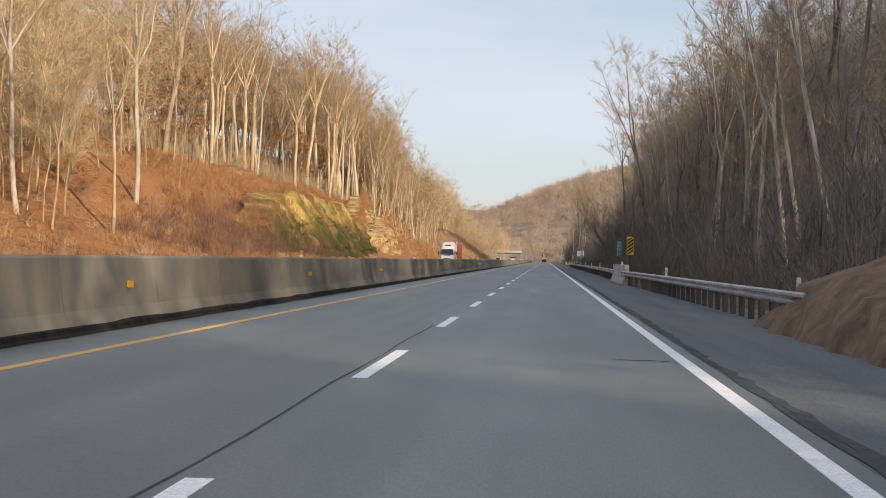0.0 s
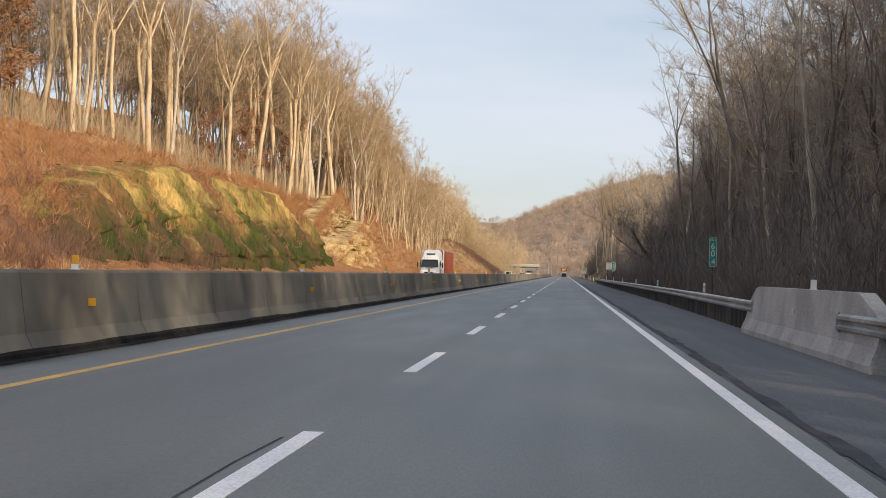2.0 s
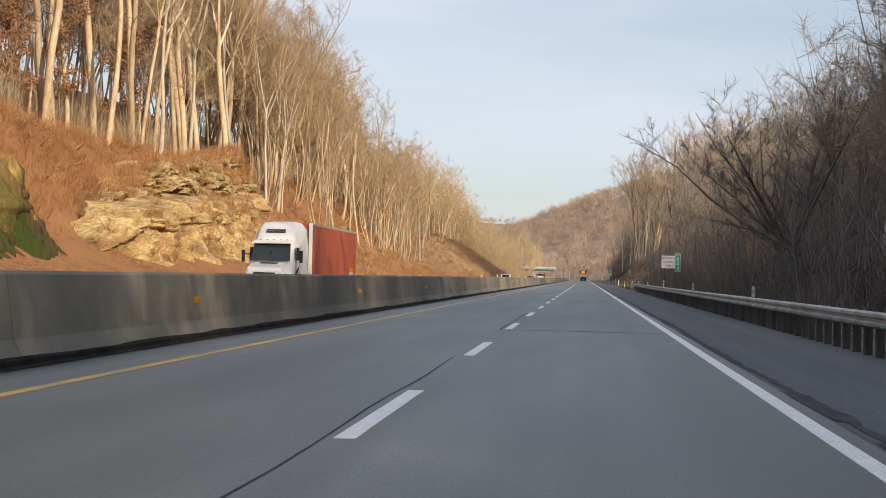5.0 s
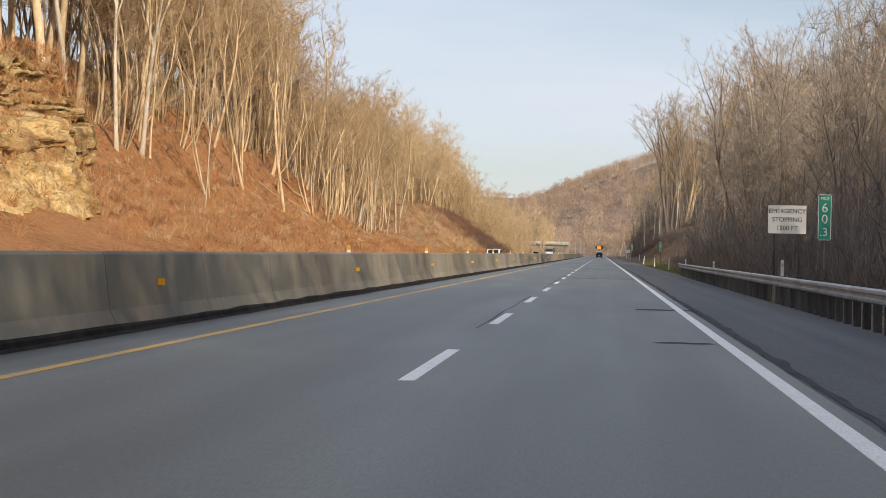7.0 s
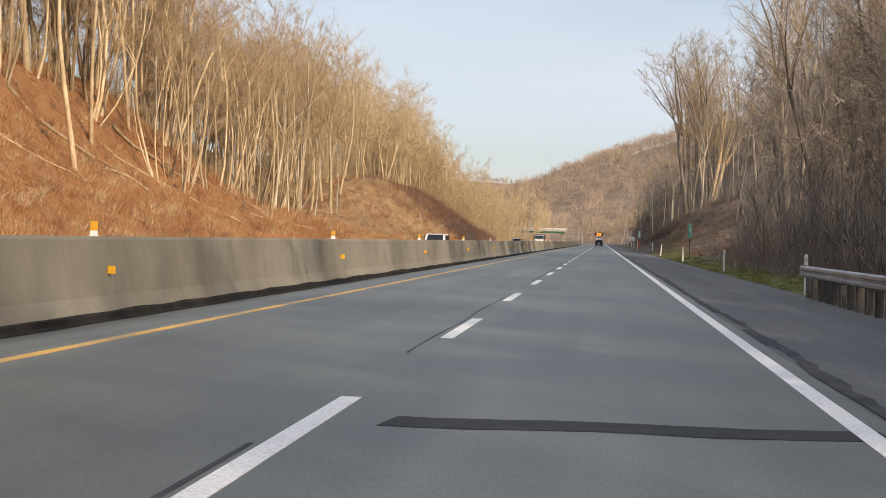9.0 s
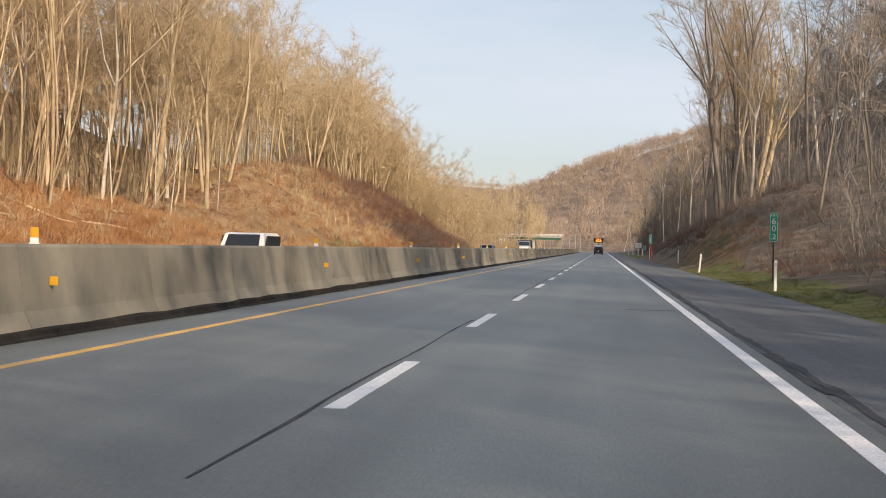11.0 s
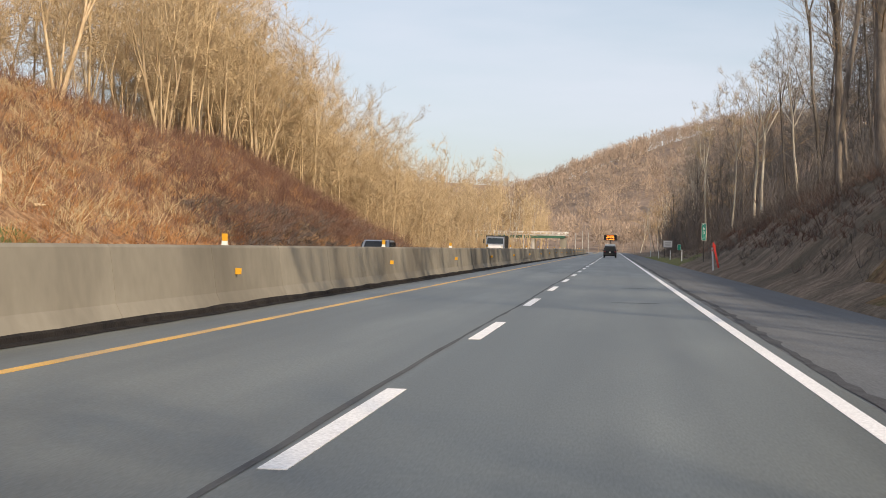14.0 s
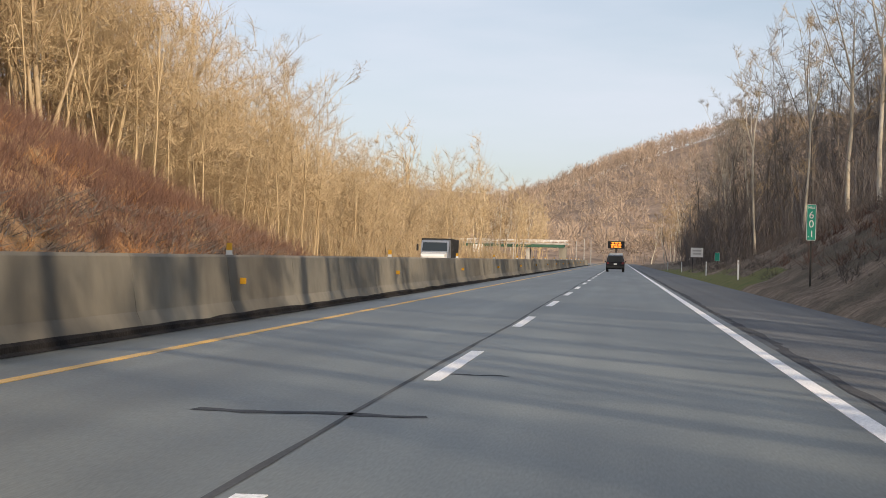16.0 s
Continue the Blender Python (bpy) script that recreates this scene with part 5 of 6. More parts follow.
# ---- rock outcrops ----
def outcrop(label, mat, y0, y1, path, low, high, seed, ledge, lean, n_beds=17, back=40, gaps=0.0, nz=66, lump=1.0, rib=0.0):
    """A stratified rock face: beds of uneven depth, broken into blocks along their length; thin beds weathered back."""
    rnd = random.Random(seed)
    ny = int((y1 - y0) / 0.34)
    beds = sorted(rnd.random() for _ in range(n_beds))
    shift = [rnd.uniform(-ledge, ledge) - (gaps if k % 2 else 0) for k in range(n_beds + 2)]
    block = [rnd.uniform(1.4, 4.5) for _ in range(n_beds + 2)]
    V = []
    for j in range(ny + 1):
        y = y0 + (y1 - y0) * j / ny
        f = j / ny
        edge = min(1, f / 0.12, (1 - f) / 0.05)
        zb, zt, xb = float(np.interp(f, *low)), float(np.interp(f, *high)), float(np.interp(f, *path))
        zt = zb + (zt - zb) * (0.25 + 0.75 * edge)
        zt += 0.8 * noise.noise(Vector((y * 0.12, seed, 0)))
        for i in range(nz + 1):
            g = i / nz
            z = zb + (zt - zb) * g
            bed = sum(1 for b in beds if b < g + 0.025 * math.sin(y * 0.23) + 0.02 * math.sin(y * 0.61))
            cell = math.floor(y / block[bed] + bed * 0.37)
            n0 = noise.cell(Vector((cell + 0.5, bed + 0.5, seed + 0.5)))
            n1 = noise.noise(Vector((y * 0.2, bed * 3.7, seed)))
            n2 = noise.noise(Vector((y * 0.7, z * 1.3, seed + 5)))
            n3 = noise.noise(Vector((y * 0.06, z * 0.1, seed + 9)))
            n4 = noise.noise(Vector((y * 2.1, z * 2.6, seed + 11)))
            x = xb - g * (zt - zb) * lean + shift[bed] + ledge * (1.1 * lump * n1 + 0.8 * n0) + 0.3 * lump * n2 + 1.3 * n3 + 0.16 * n4
            if rib:
                # ribs and gullies that run down the face
                x += rib * (noise.noise(Vector((y * 0.3 + z * 0.22, z * 0.05, seed + 3))) + 0.6 * noise.noise(Vector((y * 0.85 + z * 0.3, z * 0.12, seed + 4))) + 0.35 * abs(noise.noise(Vector((y * 1.9, z * 0.6, seed + 6)))))
            x -= (1 - edge) * 3.0 + max(0, g - 0.93) * back
            V.append((x, y + 0.2 * n2, z + 0.12 * n2 + 0.06 * n4))
    idx = np.arange(len(V)).reshape(ny + 1, nz + 1)
    q = np.stack([idx[:-1, :-1], idx[1:, :-1], idx[1:, 1:], idx[:-1, 1:]], -1).reshape(-1, 4)
    q = q[:, ::-1].reshape(ny, nz, 4)
    V = np.array(V, np.float32)
    rock = thing("rock_outcrop", pose(0, 0, 0), label, "rock", "rock outcrops")
    cuts = [0] + sorted({max(3, min(nz - 3, int(b * nz))) for b in beds[2::4]}) + [nz]
    for lo, hi in zip(cuts, cuts[1:]):
        used, inv = np.unique(q[:, lo:hi].ravel(), return_inverse=True)
        part("ledge", tri_mesh("ledge", V[used], inv.reshape(-1, 4), mat), rock)
    return rock


outcrop("mossy sloping rock face with green and ochre patches", MOSSY, 149, 262, ((0, 0.2, 0.6, 1), (-26.6, -25.8, -25.6, -27.5)), ((0, 1), (-0.2, -0.2)), ((0, 0.18, 0.42, 0.75, 1), (4.2, 7.6, 9.8, 9.8, 7.0)), 3, 0.16, 0.66, 7, rib=1.1)
outcrop("massive yellow sandstone face below the ledges", ROCK, 262, 354, ((0, 0.3, 0.6, 1), (-27.2, -26.8, -29.6, -35.8)), ((0, 0.6, 1), (-0.2, 0.4, 4.2)), ((0, 0.2, 0.7, 1), (4.2, 6.2, 8.6, 10.4)), 17, 0.3, 0.42, 6, rib=0.9)


def ledges(label, y0, y1, path, low, high, seed, lean):
    """Flat-lying beds of broken blocks, some weathered back into shadow."""
    rnd = random.Random(seed)
    rock = thing("rock_outcrop", pose(0, 0, 0), label, "rock", "rock outcrops")
    n = 30
    cuts = [0.0]
    for b in range(n):
        cuts.append(cuts[-1] + (rnd.choice((1.4, 2.0, 2.6)) if b < 4 else rnd.choice((0.35, 0.5, 0.7, 1.2))))
    cuts = [c / cuts[-1] for c in cuts]
    rest, singles = bmesh.new(), 0

    def block(bm, V):
        vs = [bm.verts.new(v) for v in V]
        faces = [(a + k, a + k + 5, a + k + 6, a + k + 1) for a in (0, 5) for k in range(4)]
        faces += [(0, k + 1, k + 2) for k in range(3)] + [(10, k + 12, k + 11) for k in range(3)]
        for q in faces:
            bm.faces.new([vs[k] for k in q])

    for b in range(n):
        g0, g1 = cuts[b], cuts[b + 1] + 0.004
        thin = (g1 - g0) < 0.03
        proud = rnd.uniform(-0.16, 0.16) - (0.35 if thin and rnd.random() < 0.4 else 0.0)
        y = y0 + rnd.uniform(0, 11)
        while y < y1 - rnd.uniform(0, 1.5):
            ln = rnd.uniform(0.35, 1.3) if thin else rnd.uniform(0.7, 2.4)
            gap = noise.noise(Vector((y * 0.11, b * 0.33, seed)))
            if gap > (-0.3 if b < 4 else -0.08):
                V = []
                for yy in (y + 0.02, y + ln * 0.5, y + ln - 0.02):
                    ff = min(1, (yy - y0) / (y1 - y0))
                    zb, zt, xb = float(np.interp(ff, *low)), float(np.interp(ff, *high)), float(np.interp(ff, *path))
                    edge = min(1, ff / 0.1, (1 - ff) / 0.04 + 0.3)
                    zt = zb + (zt - zb) * (0.35 + 0.65 * edge) + 2.2 * noise.noise(Vector((yy * 0.13, seed, 2)))
                    wave = 0.25 * math.sin(yy * 0.19) + 0.12 * math.sin(yy * 0.47 + b) + 0.1 * noise.noise(Vector((y * 1.3, b * 2.1, seed)))
                    zl, zh = zb + (zt - zb) * g0 + wave, zb + (zt - zb) * g1 + wave
                    x = xb - 0.5 * (g0 + g1) * (zt - zb) * lean + proud + 1.4 * noise.noise(Vector((yy * 0.07, g0 * 2, seed))) - (1 - edge) * 1.5
                    jut = 0.24 * noise.cell(Vector((math.floor(y * 3.1) + 0.5, b + 0.5, seed + 0.5)))
                    xs = x + jut + rnd.uniform(-0.07, 0.07)
                    deep = 3.4
                    V += [(xs - 3.4, yy, zl), (xs + rnd.uniform(-0.1, 0.04), yy + rnd.uniform(-0.05, 0.05), zl), (xs + 0.03, yy, zl + (zh - zl) * 0.55 + rnd.uniform(-0.04, 0.04)), (xs - rnd.uniform(0.03, 0.16), yy, zh), (xs - deep, yy, zh)]
                if 308 < y < 368 and ln > 1.2 and singles < 290:
                    bm = bmesh.new()
                    block(bm, V)
                    bmesh.ops.recalc_face_normals(bm, faces=bm.faces[:])
                    part("block", (bm, LEDGE), rock)
                    singles += 1
                else:
                    block(rest, V)
            y += ln
    bmesh.ops.recalc_face_normals(rest, faces=rest.faces[:])
    me = bpy.data.meshes.new("rubble")
    rest.to_mesh(me)
    rest.free()
    me.materials.append(LEDGE)
    loose = part("rubble", me, rock)
    tagged(loose, "many small broken sandstone blocks", "", "", "stuff")
    return rock


outcrop("broken yellow sandstone face behind the ledges", LEDGE, 277, 365, ((0, 0.5, 1), (-31.7, -35.5, -40.4)), ((0, 0.5, 1), (1.0, 3.2, 7.6)), ((0, 0.3, 0.7, 1), (6.3, 9.4, 12.8, 15.6)), 9, 0.22, 0.34, 22, 14, gaps=0.4, nz=90, lump=0.8)
ledges("layered yellow sandstone ledges with dark cracks", 276, 365, ((0, 0.5, 1), (-31.6, -35.4, -40.3)), ((0, 0.5, 1), (1.5, 3.6, 8.0)), ((0, 0.3, 0.7, 1), (6.5, 9.6, 13.0, 15.8)), 7, 0.34)


def face_brush(n, y0, y1, path, low, high, lean, g0, g1, protos, label, mat, lo, hi, seed):
    """Dead growth rooted in the cracks and along the brow of a rock face."""
    rnd = random.Random(seed)
    pl = []
    for _ in range(n):
        f = rnd.random()
        g = g1 - (g1 - g0) * rnd.random() ** 1.6
        zb, zt, xb = (float(np.interp(f, *k)) for k in (low, high, path))
        pl.append((xb - g * (zt - zb) * lean + rnd.uniform(-0.5, 0.3), y0 + (y1 - y0) * f, zb + (zt - zb) * g - 0.15, rnd.uniform(lo, hi)))
    V, T, _ = scatter_mesh(protos, pl, rnd)
    return tagged(new("brush", tri_mesh("brush", V, T, mat)), label, "brush", kind="stuff")


face_brush(520, 276, 365, ((0, 0.5, 1), (-31.6, -35.4, -40.3)), ((0, 0.5, 1), (1.5, 3.6, 8.0)), ((0, 0.3, 0.7, 1), (6.5, 9.6, 13.0, 15.8)), 0.34, 0.55, 1.15, SHRUB, "russet dead growth hanging over the ledges", BRUSH, 0.6, 1.5, 66)
face_brush(210, 262, 354, ((0, 0.3, 0.6, 1), (-27.2, -26.8, -29.6, -35.8)), ((0, 0.6, 1), (-0.2, 0.4, 4.2)), ((0, 0.2, 0.7, 1), (4.2, 6.2, 8.6, 10.4)), 0.42, 0.0, 1.0, SHRUB, "russet dead growth on the lower rock face", BRUSH, 0.5, 1.3, 67)
face_brush(420, 149, 262, ((0, 0.2, 0.6, 1), (-26.6, -25.8, -25.6, -27.5)), ((0, 1), (-0.2, -0.2)), ((0, 0.18, 0.42, 0.75, 1), (4.2, 7.6, 9.8, 9.8, 7.0)), 0.66, 0.35, 1.08, SHRUB, "russet dead growth on the mossy rock", BRUSH, 0.5, 1.3, 68)
brush(420, -46, -34, 278, 366, LOW, "russet dead brush above the sandstone ledges", BRUSH, 0.9, 1.8, 52, lambda x, y, r: x < -37 - (y - 280) * 0.04)


# ---- vehicles ----
def wheel(parent, x, y, r, w):
    t = part("wheel", (cylinder(r, w, (0, 0, 0), "X", seg=20), RUBBER), parent, "", pose(x, y, r))
    part("rim", (cylinder(r * 0.6, w * 1.04, (0, 0, 0), "X", seg=16), CHROME), t)
    return t


def car(m, paint, label, kind, L=4.6, W=1.85, H=1.68, box=0.8):
    """Nose towards +y. box: how upright the tail is."""
    c = thing(kind, m, label, "car")
    h = H - 0.2
    side = [(-L / 2, 0.45), (-L / 2, 0.95), (-L / 2 + 0.15, 1.02), (L / 2 - 1.25, 1.0), (L / 2 - 0.12, 0.82), (L / 2, 0.5), (L / 2 - 0.1, 0.28), (-L / 2 + 0.1, 0.28)]
    bm = lofted([[(x * W / 2, y * k, z) for y, z in side] for x, k in ((-1, 0.985), (-0.94, 1), (0.94, 1), (1, 0.985))])
    part("body", (bm, paint), c)
    ty = -L / 2 + 0.12
    roof = [(ty, 1.0), (ty + 0.35 * (1 - box) + 0.12, H - 0.08), (ty + 0.5, H), (L / 2 - 2.3, H), (L / 2 - 1.95, H - 0.06), (L / 2 - 1.2, 0.98)]
    bm = lofted([[(x * W / 2 * (1 - 0.2 * max(0, z - 1)), y, z) for y, z in roof] for x in (-0.93, -0.86, 0.86, 0.93)])
    part("cabin", (bm, paint), c)
    part("rear_window", (lofted([[(x, ty - 0.012 + dy, z) for x, z in ((-0.68, 1.08), (0.68, 1.08), (0.6, H - 0.14), (-0.6, H - 0.14))] for dy in (0, 0.05)]), GLASS_DARK), c)
    part("windscreen", (lofted([[(x, y + dy, z + dy) for x, y, z in ((-0.7, L / 2 - 1.22, 1.03), (0.7, L / 2 - 1.22, 1.03), (0.62, L / 2 - 1.93, H - 0.09), (-0.62, L / 2 - 1.93, H - 0.09))] for dy in (0, 0.02)]), GLASS_DARK), c)
    for s in (-1, 1):
        part("side_window", (lofted([[(s * (W / 2 * 0.93 + d), y, z) for y, z in ((ty + 0.5, 1.06), (L / 2 - 1.55, 1.06), (L / 2 - 2.1, H - 0.12), (ty + 0.55, H - 0.12))] for d in (-0.05, 0.012)]), GLASS_DARK), c)
        part("tail_lamp", (boxes(((s * 0.76, -L / 2 - 0.005, 0.9), (0.22, 0.05, 0.2)), bevel=0.01), LAMP_RED), c)
        part("headlamp", (boxes(((s * 0.72, L / 2 - 0.03, 0.7), (0.3, 0.08, 0.12)), bevel=0.01), SIGN_WHITE), c)
        part("wing_mirror", (boxes(((s * (W / 2 + 0.08), L / 2 - 1.6, 1.06), (0.16, 0.08, 0.13)), bevel=0.02), paint), c)
    part("bumper", (boxes(((0, -L / 2 - 0.03, 0.5), (W * 0.96, 0.12, 0.26)), bevel=0.03), SIGN_BLACK), c)
    part("number_plate", (boxes(((0, -L / 2 - 0.012, 0.82), (0.32, 0.02, 0.16))), SIGN_WHITE), c, "plain pale plate")
    for x in (-W / 2 + 0.12, W / 2 - 0.12):
        for y in (-L / 2 + 0.85, L / 2 - 0.9):
            wheel(c, x, y, 0.35, 0.24)
    return c


car(pose(-0.75, 712, 0.0), CAR_BLACK, "black sport utility car in the driving lane", "suv", 4.7, 1.9, 1.75, 0.9)
car(pose(-13.8, 441.5, -0.22, 0, 0, 180), CAR_WHITE, "white people carrier on the far carriageway", "minivan", 5.0, 1.95, 1.82, 0.9)
car(pose(-14.2, 574, -0.22, 0, 0, 180), CAR_GREY, "grey-blue car on the far carriageway", "car", 4.7, 1.85, 1.72, 0.6)


def semi(m):
    s = thing("semi_truck", m, "white sleeper-cab lorry pulling a red box trailer", "lorry")
    W = 2.5
    hood = [[(x * k, y, z) for x, z in ((-1.05, 0.5), (1.05, 0.5), (1.08, 1.3), (0.95, top), (-0.95, top), (-1.08, 1.3))] for y, k, top in ((0, 0.86, 1.45), (0.25, 0.96, 1.62), (1.5, 1.04, 1.85), (1.7, 1.06, 1.9))]
    part("bonnet", (lofted([[(x, -y, z) for x, y, z in r] for r in hood]), CAR_WHITE), s)
    cab = [[(x * k, -y, z) for x, z in ((-1.2, 0.6), (1.2, 0.6), (1.2, zt * 0.66), (1.1, zt - 0.42), (0.86, zt - 0.1), (0.45, zt), (-0.45, zt), (-0.86, zt - 0.1), (-1.1, zt - 0.42), (-1.2, zt * 0.66))] for y, k, zt in ((1.5, 0.93, 1.98), (1.7, 0.95, 2.35), (2.2, 0.98, 2.9), (2.7, 1.0, 3.4), (3.3, 1.02, 3.85), (4.0, 1.02, 4.05), (5.4, 1.02, 4.1))]
    cab_me = part("cab", (lofted(cab), CAR_WHITE), s)
    smooth(cab_me.data)
    cab_me.data.set_sharp_from_angle(angle=radians(35))
    part("windscreen", (lofted([[(x, y + d, z) for x, y, z in ((-1.03, -1.42, 1.97), (1.03, -1.42, 1.97), (0.93, -2.04, 2.84), (-0.93, -2.04, 2.84))] for d in (0.02, 0.06)]), WINDSCREEN), s)
    part("windscreen_pillar", (boxes(((0, -1.66, 2.42), (0.05, 0.5, 0.05))), SIGN_BLACK), s)
    part("sun_visor", (lofted([[(x, y, z + d) for x, y, z in ((-1.04, -1.78, 2.86), (1.04, -1.78, 2.86), (1.0, -2.3, 3.0), (-1.0, -2.3, 3.0))] for d in (0, 0.04)]), CAR_WHITE), s)
    for q in range(3):
        part("bonnet_vent", (boxes(((0, -1.0 - 0.12 * q, 1.83 + 0.02 * q), (0.9, 0.04, 0.03))), SIGN_BLACK), s)
    for x in (-0.7, -0.35, 0, 0.35, 0.7):
        part("roof_marker", (boxes(((x, -2.32, 3.06), (0.1, 0.1, 0.06)), bevel=0.01), REFLECTOR), s)
    for k in (-1, 1):
        part("door_seam", (boxes(((k * 1.205, -2.1, 1.9), (0.02, 0.03, 1.6))), SIGN_BACK), s)
        part("door_seam", (boxes(((k * 1.222, -3.15, 1.9), (0.02, 0.03, 1.8))), SIGN_BACK), s)
        part("fairing_edge", (boxes(((k * 1.2, -5.45, 2.4), (0.06, 0.1, 3.0))), SIGN_BLACK), s)
        part("decal", (lofted([[(k * (1.215 + d), y, z) for y, z in ((-1.9, 1.1), (-2.9, 1.55), (-2.9, 1.75), (-1.9, 1.35))] for d in (0, 0.012)]), SIGN_BLACK), s, "dark swept stripe")
        part("decal", (lofted([[(k * (1.215 + d), y, z) for y, z in ((-2.1, 1.0), (-3.1, 1.3), (-3.1, 1.45), (-2.1, 1.15))] for d in (0, 0.012)]), RED_MARK), s, "red swept stripe")
    for k in (-1, 1):
        part("side_window", (boxes(((k * 1.2, -2.5, 2.35), (0.06, 0.75, 0.65)), bevel=0.01), GLASS_DARK), s)
        part("wing_mirror", (boxes(((k * 1.5, -1.9, 2.2), (0.16, 0.14, 0.62)), ((k * 1.32, -1.95, 2.3), (0.3, 0.04, 0.05)), bevel=0.015), SIGN_BLACK), s)
        part("headlamp", (boxes(((k * 0.86, -0.12, 1.15), (0.3, 0.3, 0.26)), bevel=0.04), SIGN_BACK), s)
        for x, y in ((1.05, -1.1), (1.0, -5.2), (1.0, -6.4), (1.0, -19.6), (1.0, -20.9)):
            wheel(s, k * x, y, 0.5, 0.34)
    part("grille", (boxes(((0, 0.0, 1.0), (1.1, 0.06, 0.75)), bevel=0.02), SIGN_BLACK), s)
    part("bumper", (boxes(((0, 0.05, 0.5), (2.3, 0.2, 0.35)), bevel=0.04), CAR_WHITE), s)
    part("roof_lettering", (boxes(((0, -2.72, 3.47), (1.0, 0.06, 0.07)), ((0, -2.84, 3.58), (1.0, 0.06, 0.07))), SIGN_BLACK), s, "dark bars for small lettering")
    trailer = part("trailer", (boxes(((0, -14.17, 2.62), (2.56, 16.15, 2.86)), bevel=0.02), TRAILER_RED), s, "brick-red box trailer")
    for k in (-1, 1):
        part("front_corner_post", (boxes(((k * 1.22, -6.08, 2.62), (0.2, 0.12, 2.9)), bevel=0.01), CAR_WHITE), trailer)
        part("top_rail", (boxes(((k * 1.285, -14.17, 4.0), (0.03, 16.15, 0.12))), SIGN_BACK), trailer)
        part("bottom_rail", (boxes(((k * 1.285, -14.17, 1.24), (0.03, 16.15, 0.14))), SIGN_BACK), trailer)
    part("chassis", (boxes(((0, -10.8, 0.85), (0.9, 21.0, 0.3)), bevel=0.02), SIGN_BLACK), s)
    return s


semi(pose(-16.2, 251.1, -0.22, 0, 0, 180))


def dump_truck(m):
    s = thing("dump_truck", m, "pale-fronted dump truck with a dark body on the far carriageway", "lorry")
    part("bonnet", (lofted([[(x * k, -y, z) for x, z in ((-0.95, 0.6), (0.95, 0.6), (0.95, t), (-0.95, t))] for y, k, t in ((0, 0.85, 1.45), (0.2, 0.95, 1.6), (1.5, 1, 1.75))]), CAR_WHITE), s)
    part("cab", (lofted([[(x * k, -y, z) for x, z in ((-1.1, 0.6), (1.1, 0.6), (1.05, t), (-1.05, t))] for y, k, t in ((1.45, 1, 1.8), (1.9, 1, 2.6), (3.0, 1, 2.7))]), CAR_GREY), s, "grey-blue painted cab")
    part("windscreen", (lofted([[(x, y + d, z) for x, y, z in ((-0.95, -1.5, 1.85), (0.95, -1.5, 1.85), (0.92, -1.86, 2.5), (-0.92, -1.86, 2.5))] for d in (0.01, 0.05)]), WINDSCREEN), s)
    part("tipper_body", (lofted([[(x * k, -y, z) for x, z in ((-1.15, 1.1), (1.15, 1.1), (1.2, t), (-1.2, t))] for y, k, t in ((2.9, 0.99, 2.82), (3.2, 1, 2.8), (7.6, 1, 2.75))]), SIGN_BLACK), s)
    part("chassis", (boxes(((0, -3.8, 0.8), (0.9, 7.2, 0.35)), bevel=0.02), SIGN_BLACK), s)
    for k in (-1, 1):
        part("wing_mirror", (boxes(((k * 1.35, -1.8, 2.1), (0.14, 0.12, 0.5)), bevel=0.015), SIGN_BLACK), s)
        part("headlamp", (boxes(((k * 0.7, 0.0, 1.1), (0.25, 0.08, 0.2)), bevel=0.02), SIGN_WHITE), s)
        for y in (-0.9, -5.4, -6.7):
            wheel(s, k * 1.0, y, 0.5, 0.34)
    part("bumper", (boxes(((0, 0.05, 0.6), (2.2, 0.16, 0.3)), bevel=0.03), SIGN_BACK), s)
    return s


dump_truck(pose(-14.2, 664, -0.22, 0, 0, 180))

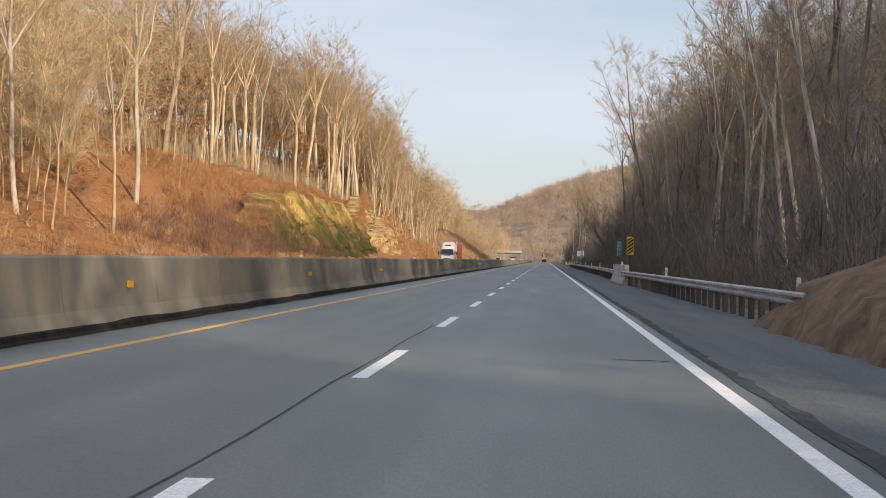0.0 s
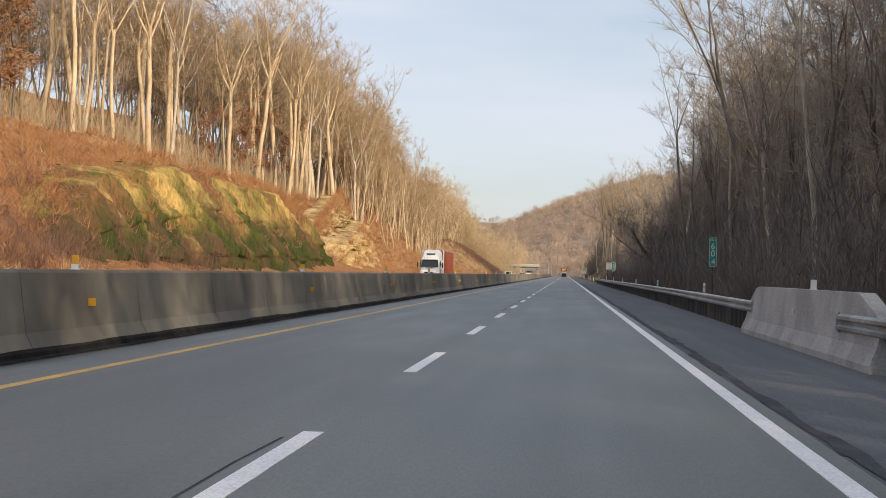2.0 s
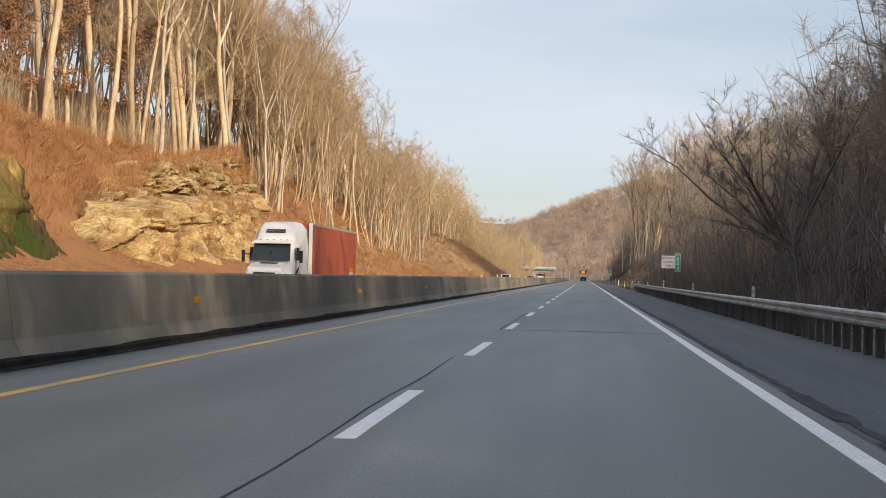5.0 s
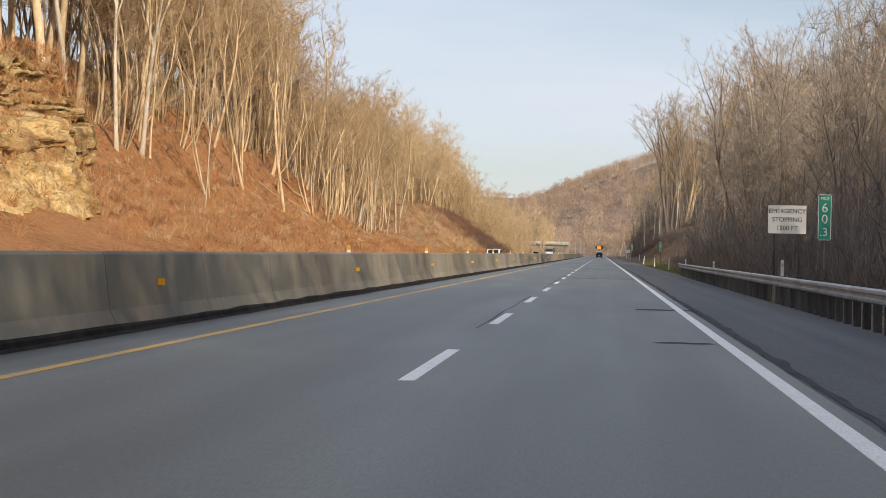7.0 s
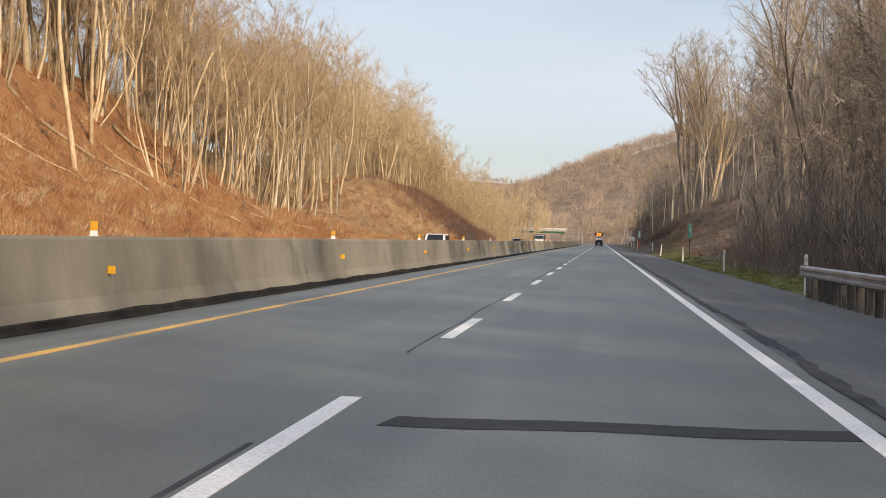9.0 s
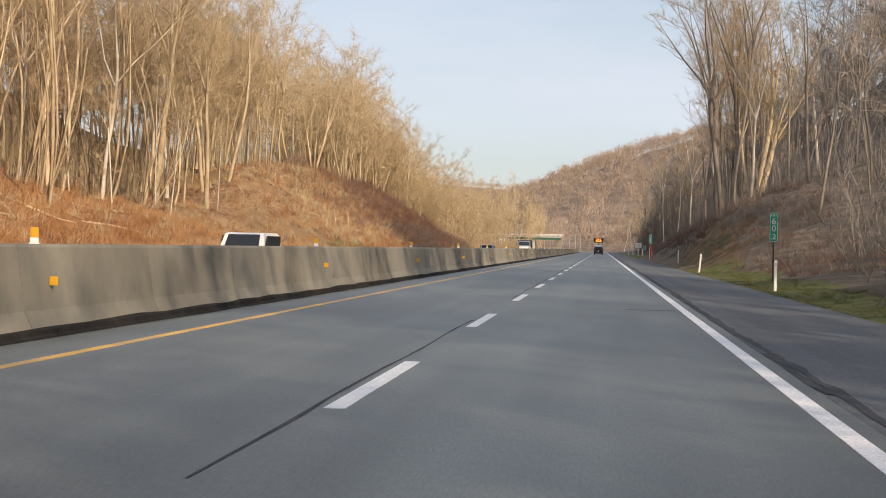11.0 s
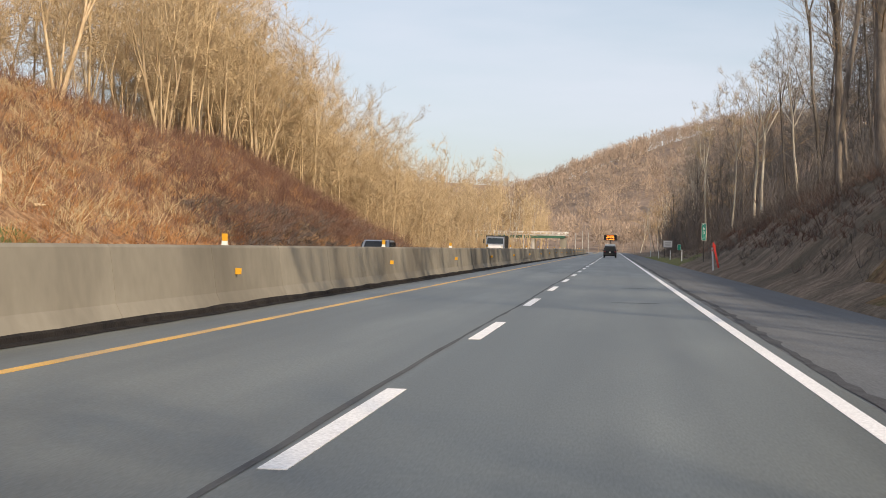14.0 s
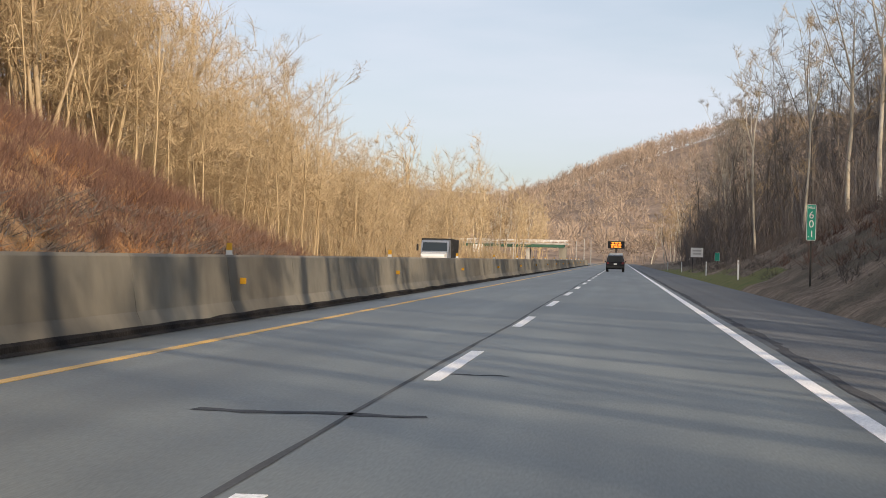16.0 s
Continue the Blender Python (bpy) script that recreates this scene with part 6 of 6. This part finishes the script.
board = thing("message_board_truck", pose(-0.9, 775, 0), "white works truck carrying an orange lamp message board", "lorry")
part("bed", (boxes(((0, 0, 1.45), (1.9, 4.0, 1.6)), bevel=0.04), CAR_WHITE), board)
part("cab", (boxes(((0, 3.0, 1.3), (2.0, 1.9, 1.9)), bevel=0.12), CAR_WHITE), board)
part("mast", (boxes(((0, -1.6, 2.6), (0.2, 0.2, 0.6)), bevel=0.01), SIGN_BLACK), board)
pnl = part("panel", (boxes(((0, -1.7, 3.42), (2.4, 0.16, 1.05)), bevel=0.02), SIGN_BLACK), board)
for z, widths in ((3.72, (0.34, 0.42, 0.3)), (3.42, (0.5, 0.28, 0.44)), (3.12, (0.3, 0.5, 0.36))):
    x = -sum(widths) / 2 - 0.12
    for w in widths:
        part("lamp_row", (boxes(((x + w / 2, -1.79, z), (w, 0.02, 0.15))), LED), pnl, "glowing orange lamps")
        x += w + 0.12
for k in (-1, 1):
    part("tail_lamp", (boxes(((k * 0.85, -2.02, 0.95), (0.2, 0.05, 0.15))), LAMP_RED), board)
    for y in (-1.2, 2.8):
        wheel(board, k * 0.9, y, 0.42, 0.28)

# ---- the overpass and gantry posts far ahead ----
br = thing("overpass", pose(-3.5, 1000, -0.6), "pale concrete overpass with green steel girders and white railing", "bridge")
part("deck", (boxes(((-30, 0, 6.2), (36, 9, 0.5)), bevel=0.05), PALE_CONCRETE), br)
for y in (-4.2, -1.4, 1.4, 4.2):
    part("girder", (boxes(((-28, y, 5.55), (30, 0.35, 0.8)), bevel=0.02), BRIDGE_GREEN), br)
for x in (-38, -23.5):
    part("pier", (boxes(((x, 0, 2.3), (1.0, 8.0, 4.9)), bevel=0.05), PALE_CONCRETE), br)
part("abutment", (boxes(((-13.5, 0, 2.6), (2.0, 8, 5.4)), bevel=0.05), CONCRETE), br)
for y in (-4.4, 4.4):
    part("railing", (boxes(((-30, y, 7.25), (36, 0.08, 0.1)), ((-30, y, 6.9), (36, 0.06, 0.06)), *[((x, y, 6.85), (0.1, 0.1, 0.9)) for x in range(-47, -12, 2)]), SIGN_WHITE), br)
for x, y, h in ((-11.5, 960, 6.2), (-9.4, 960, 6.8), (-7.6, 960, 6.5), (-24, 900, 5.0)):
    p = thing("utility_post", pose(x - 0.5, y, -0.3), "slim pale post beside the carriageway", "post", "far posts")
    part("shaft", (cylinder(0.12, h, (0, 0, h / 2), r2=0.09, seg=8), PALE_CONCRETE), p)
    part("cap", (cylinder(0.16, 0.12, (0, 0, h), seg=8), SIGN_BACK), p)
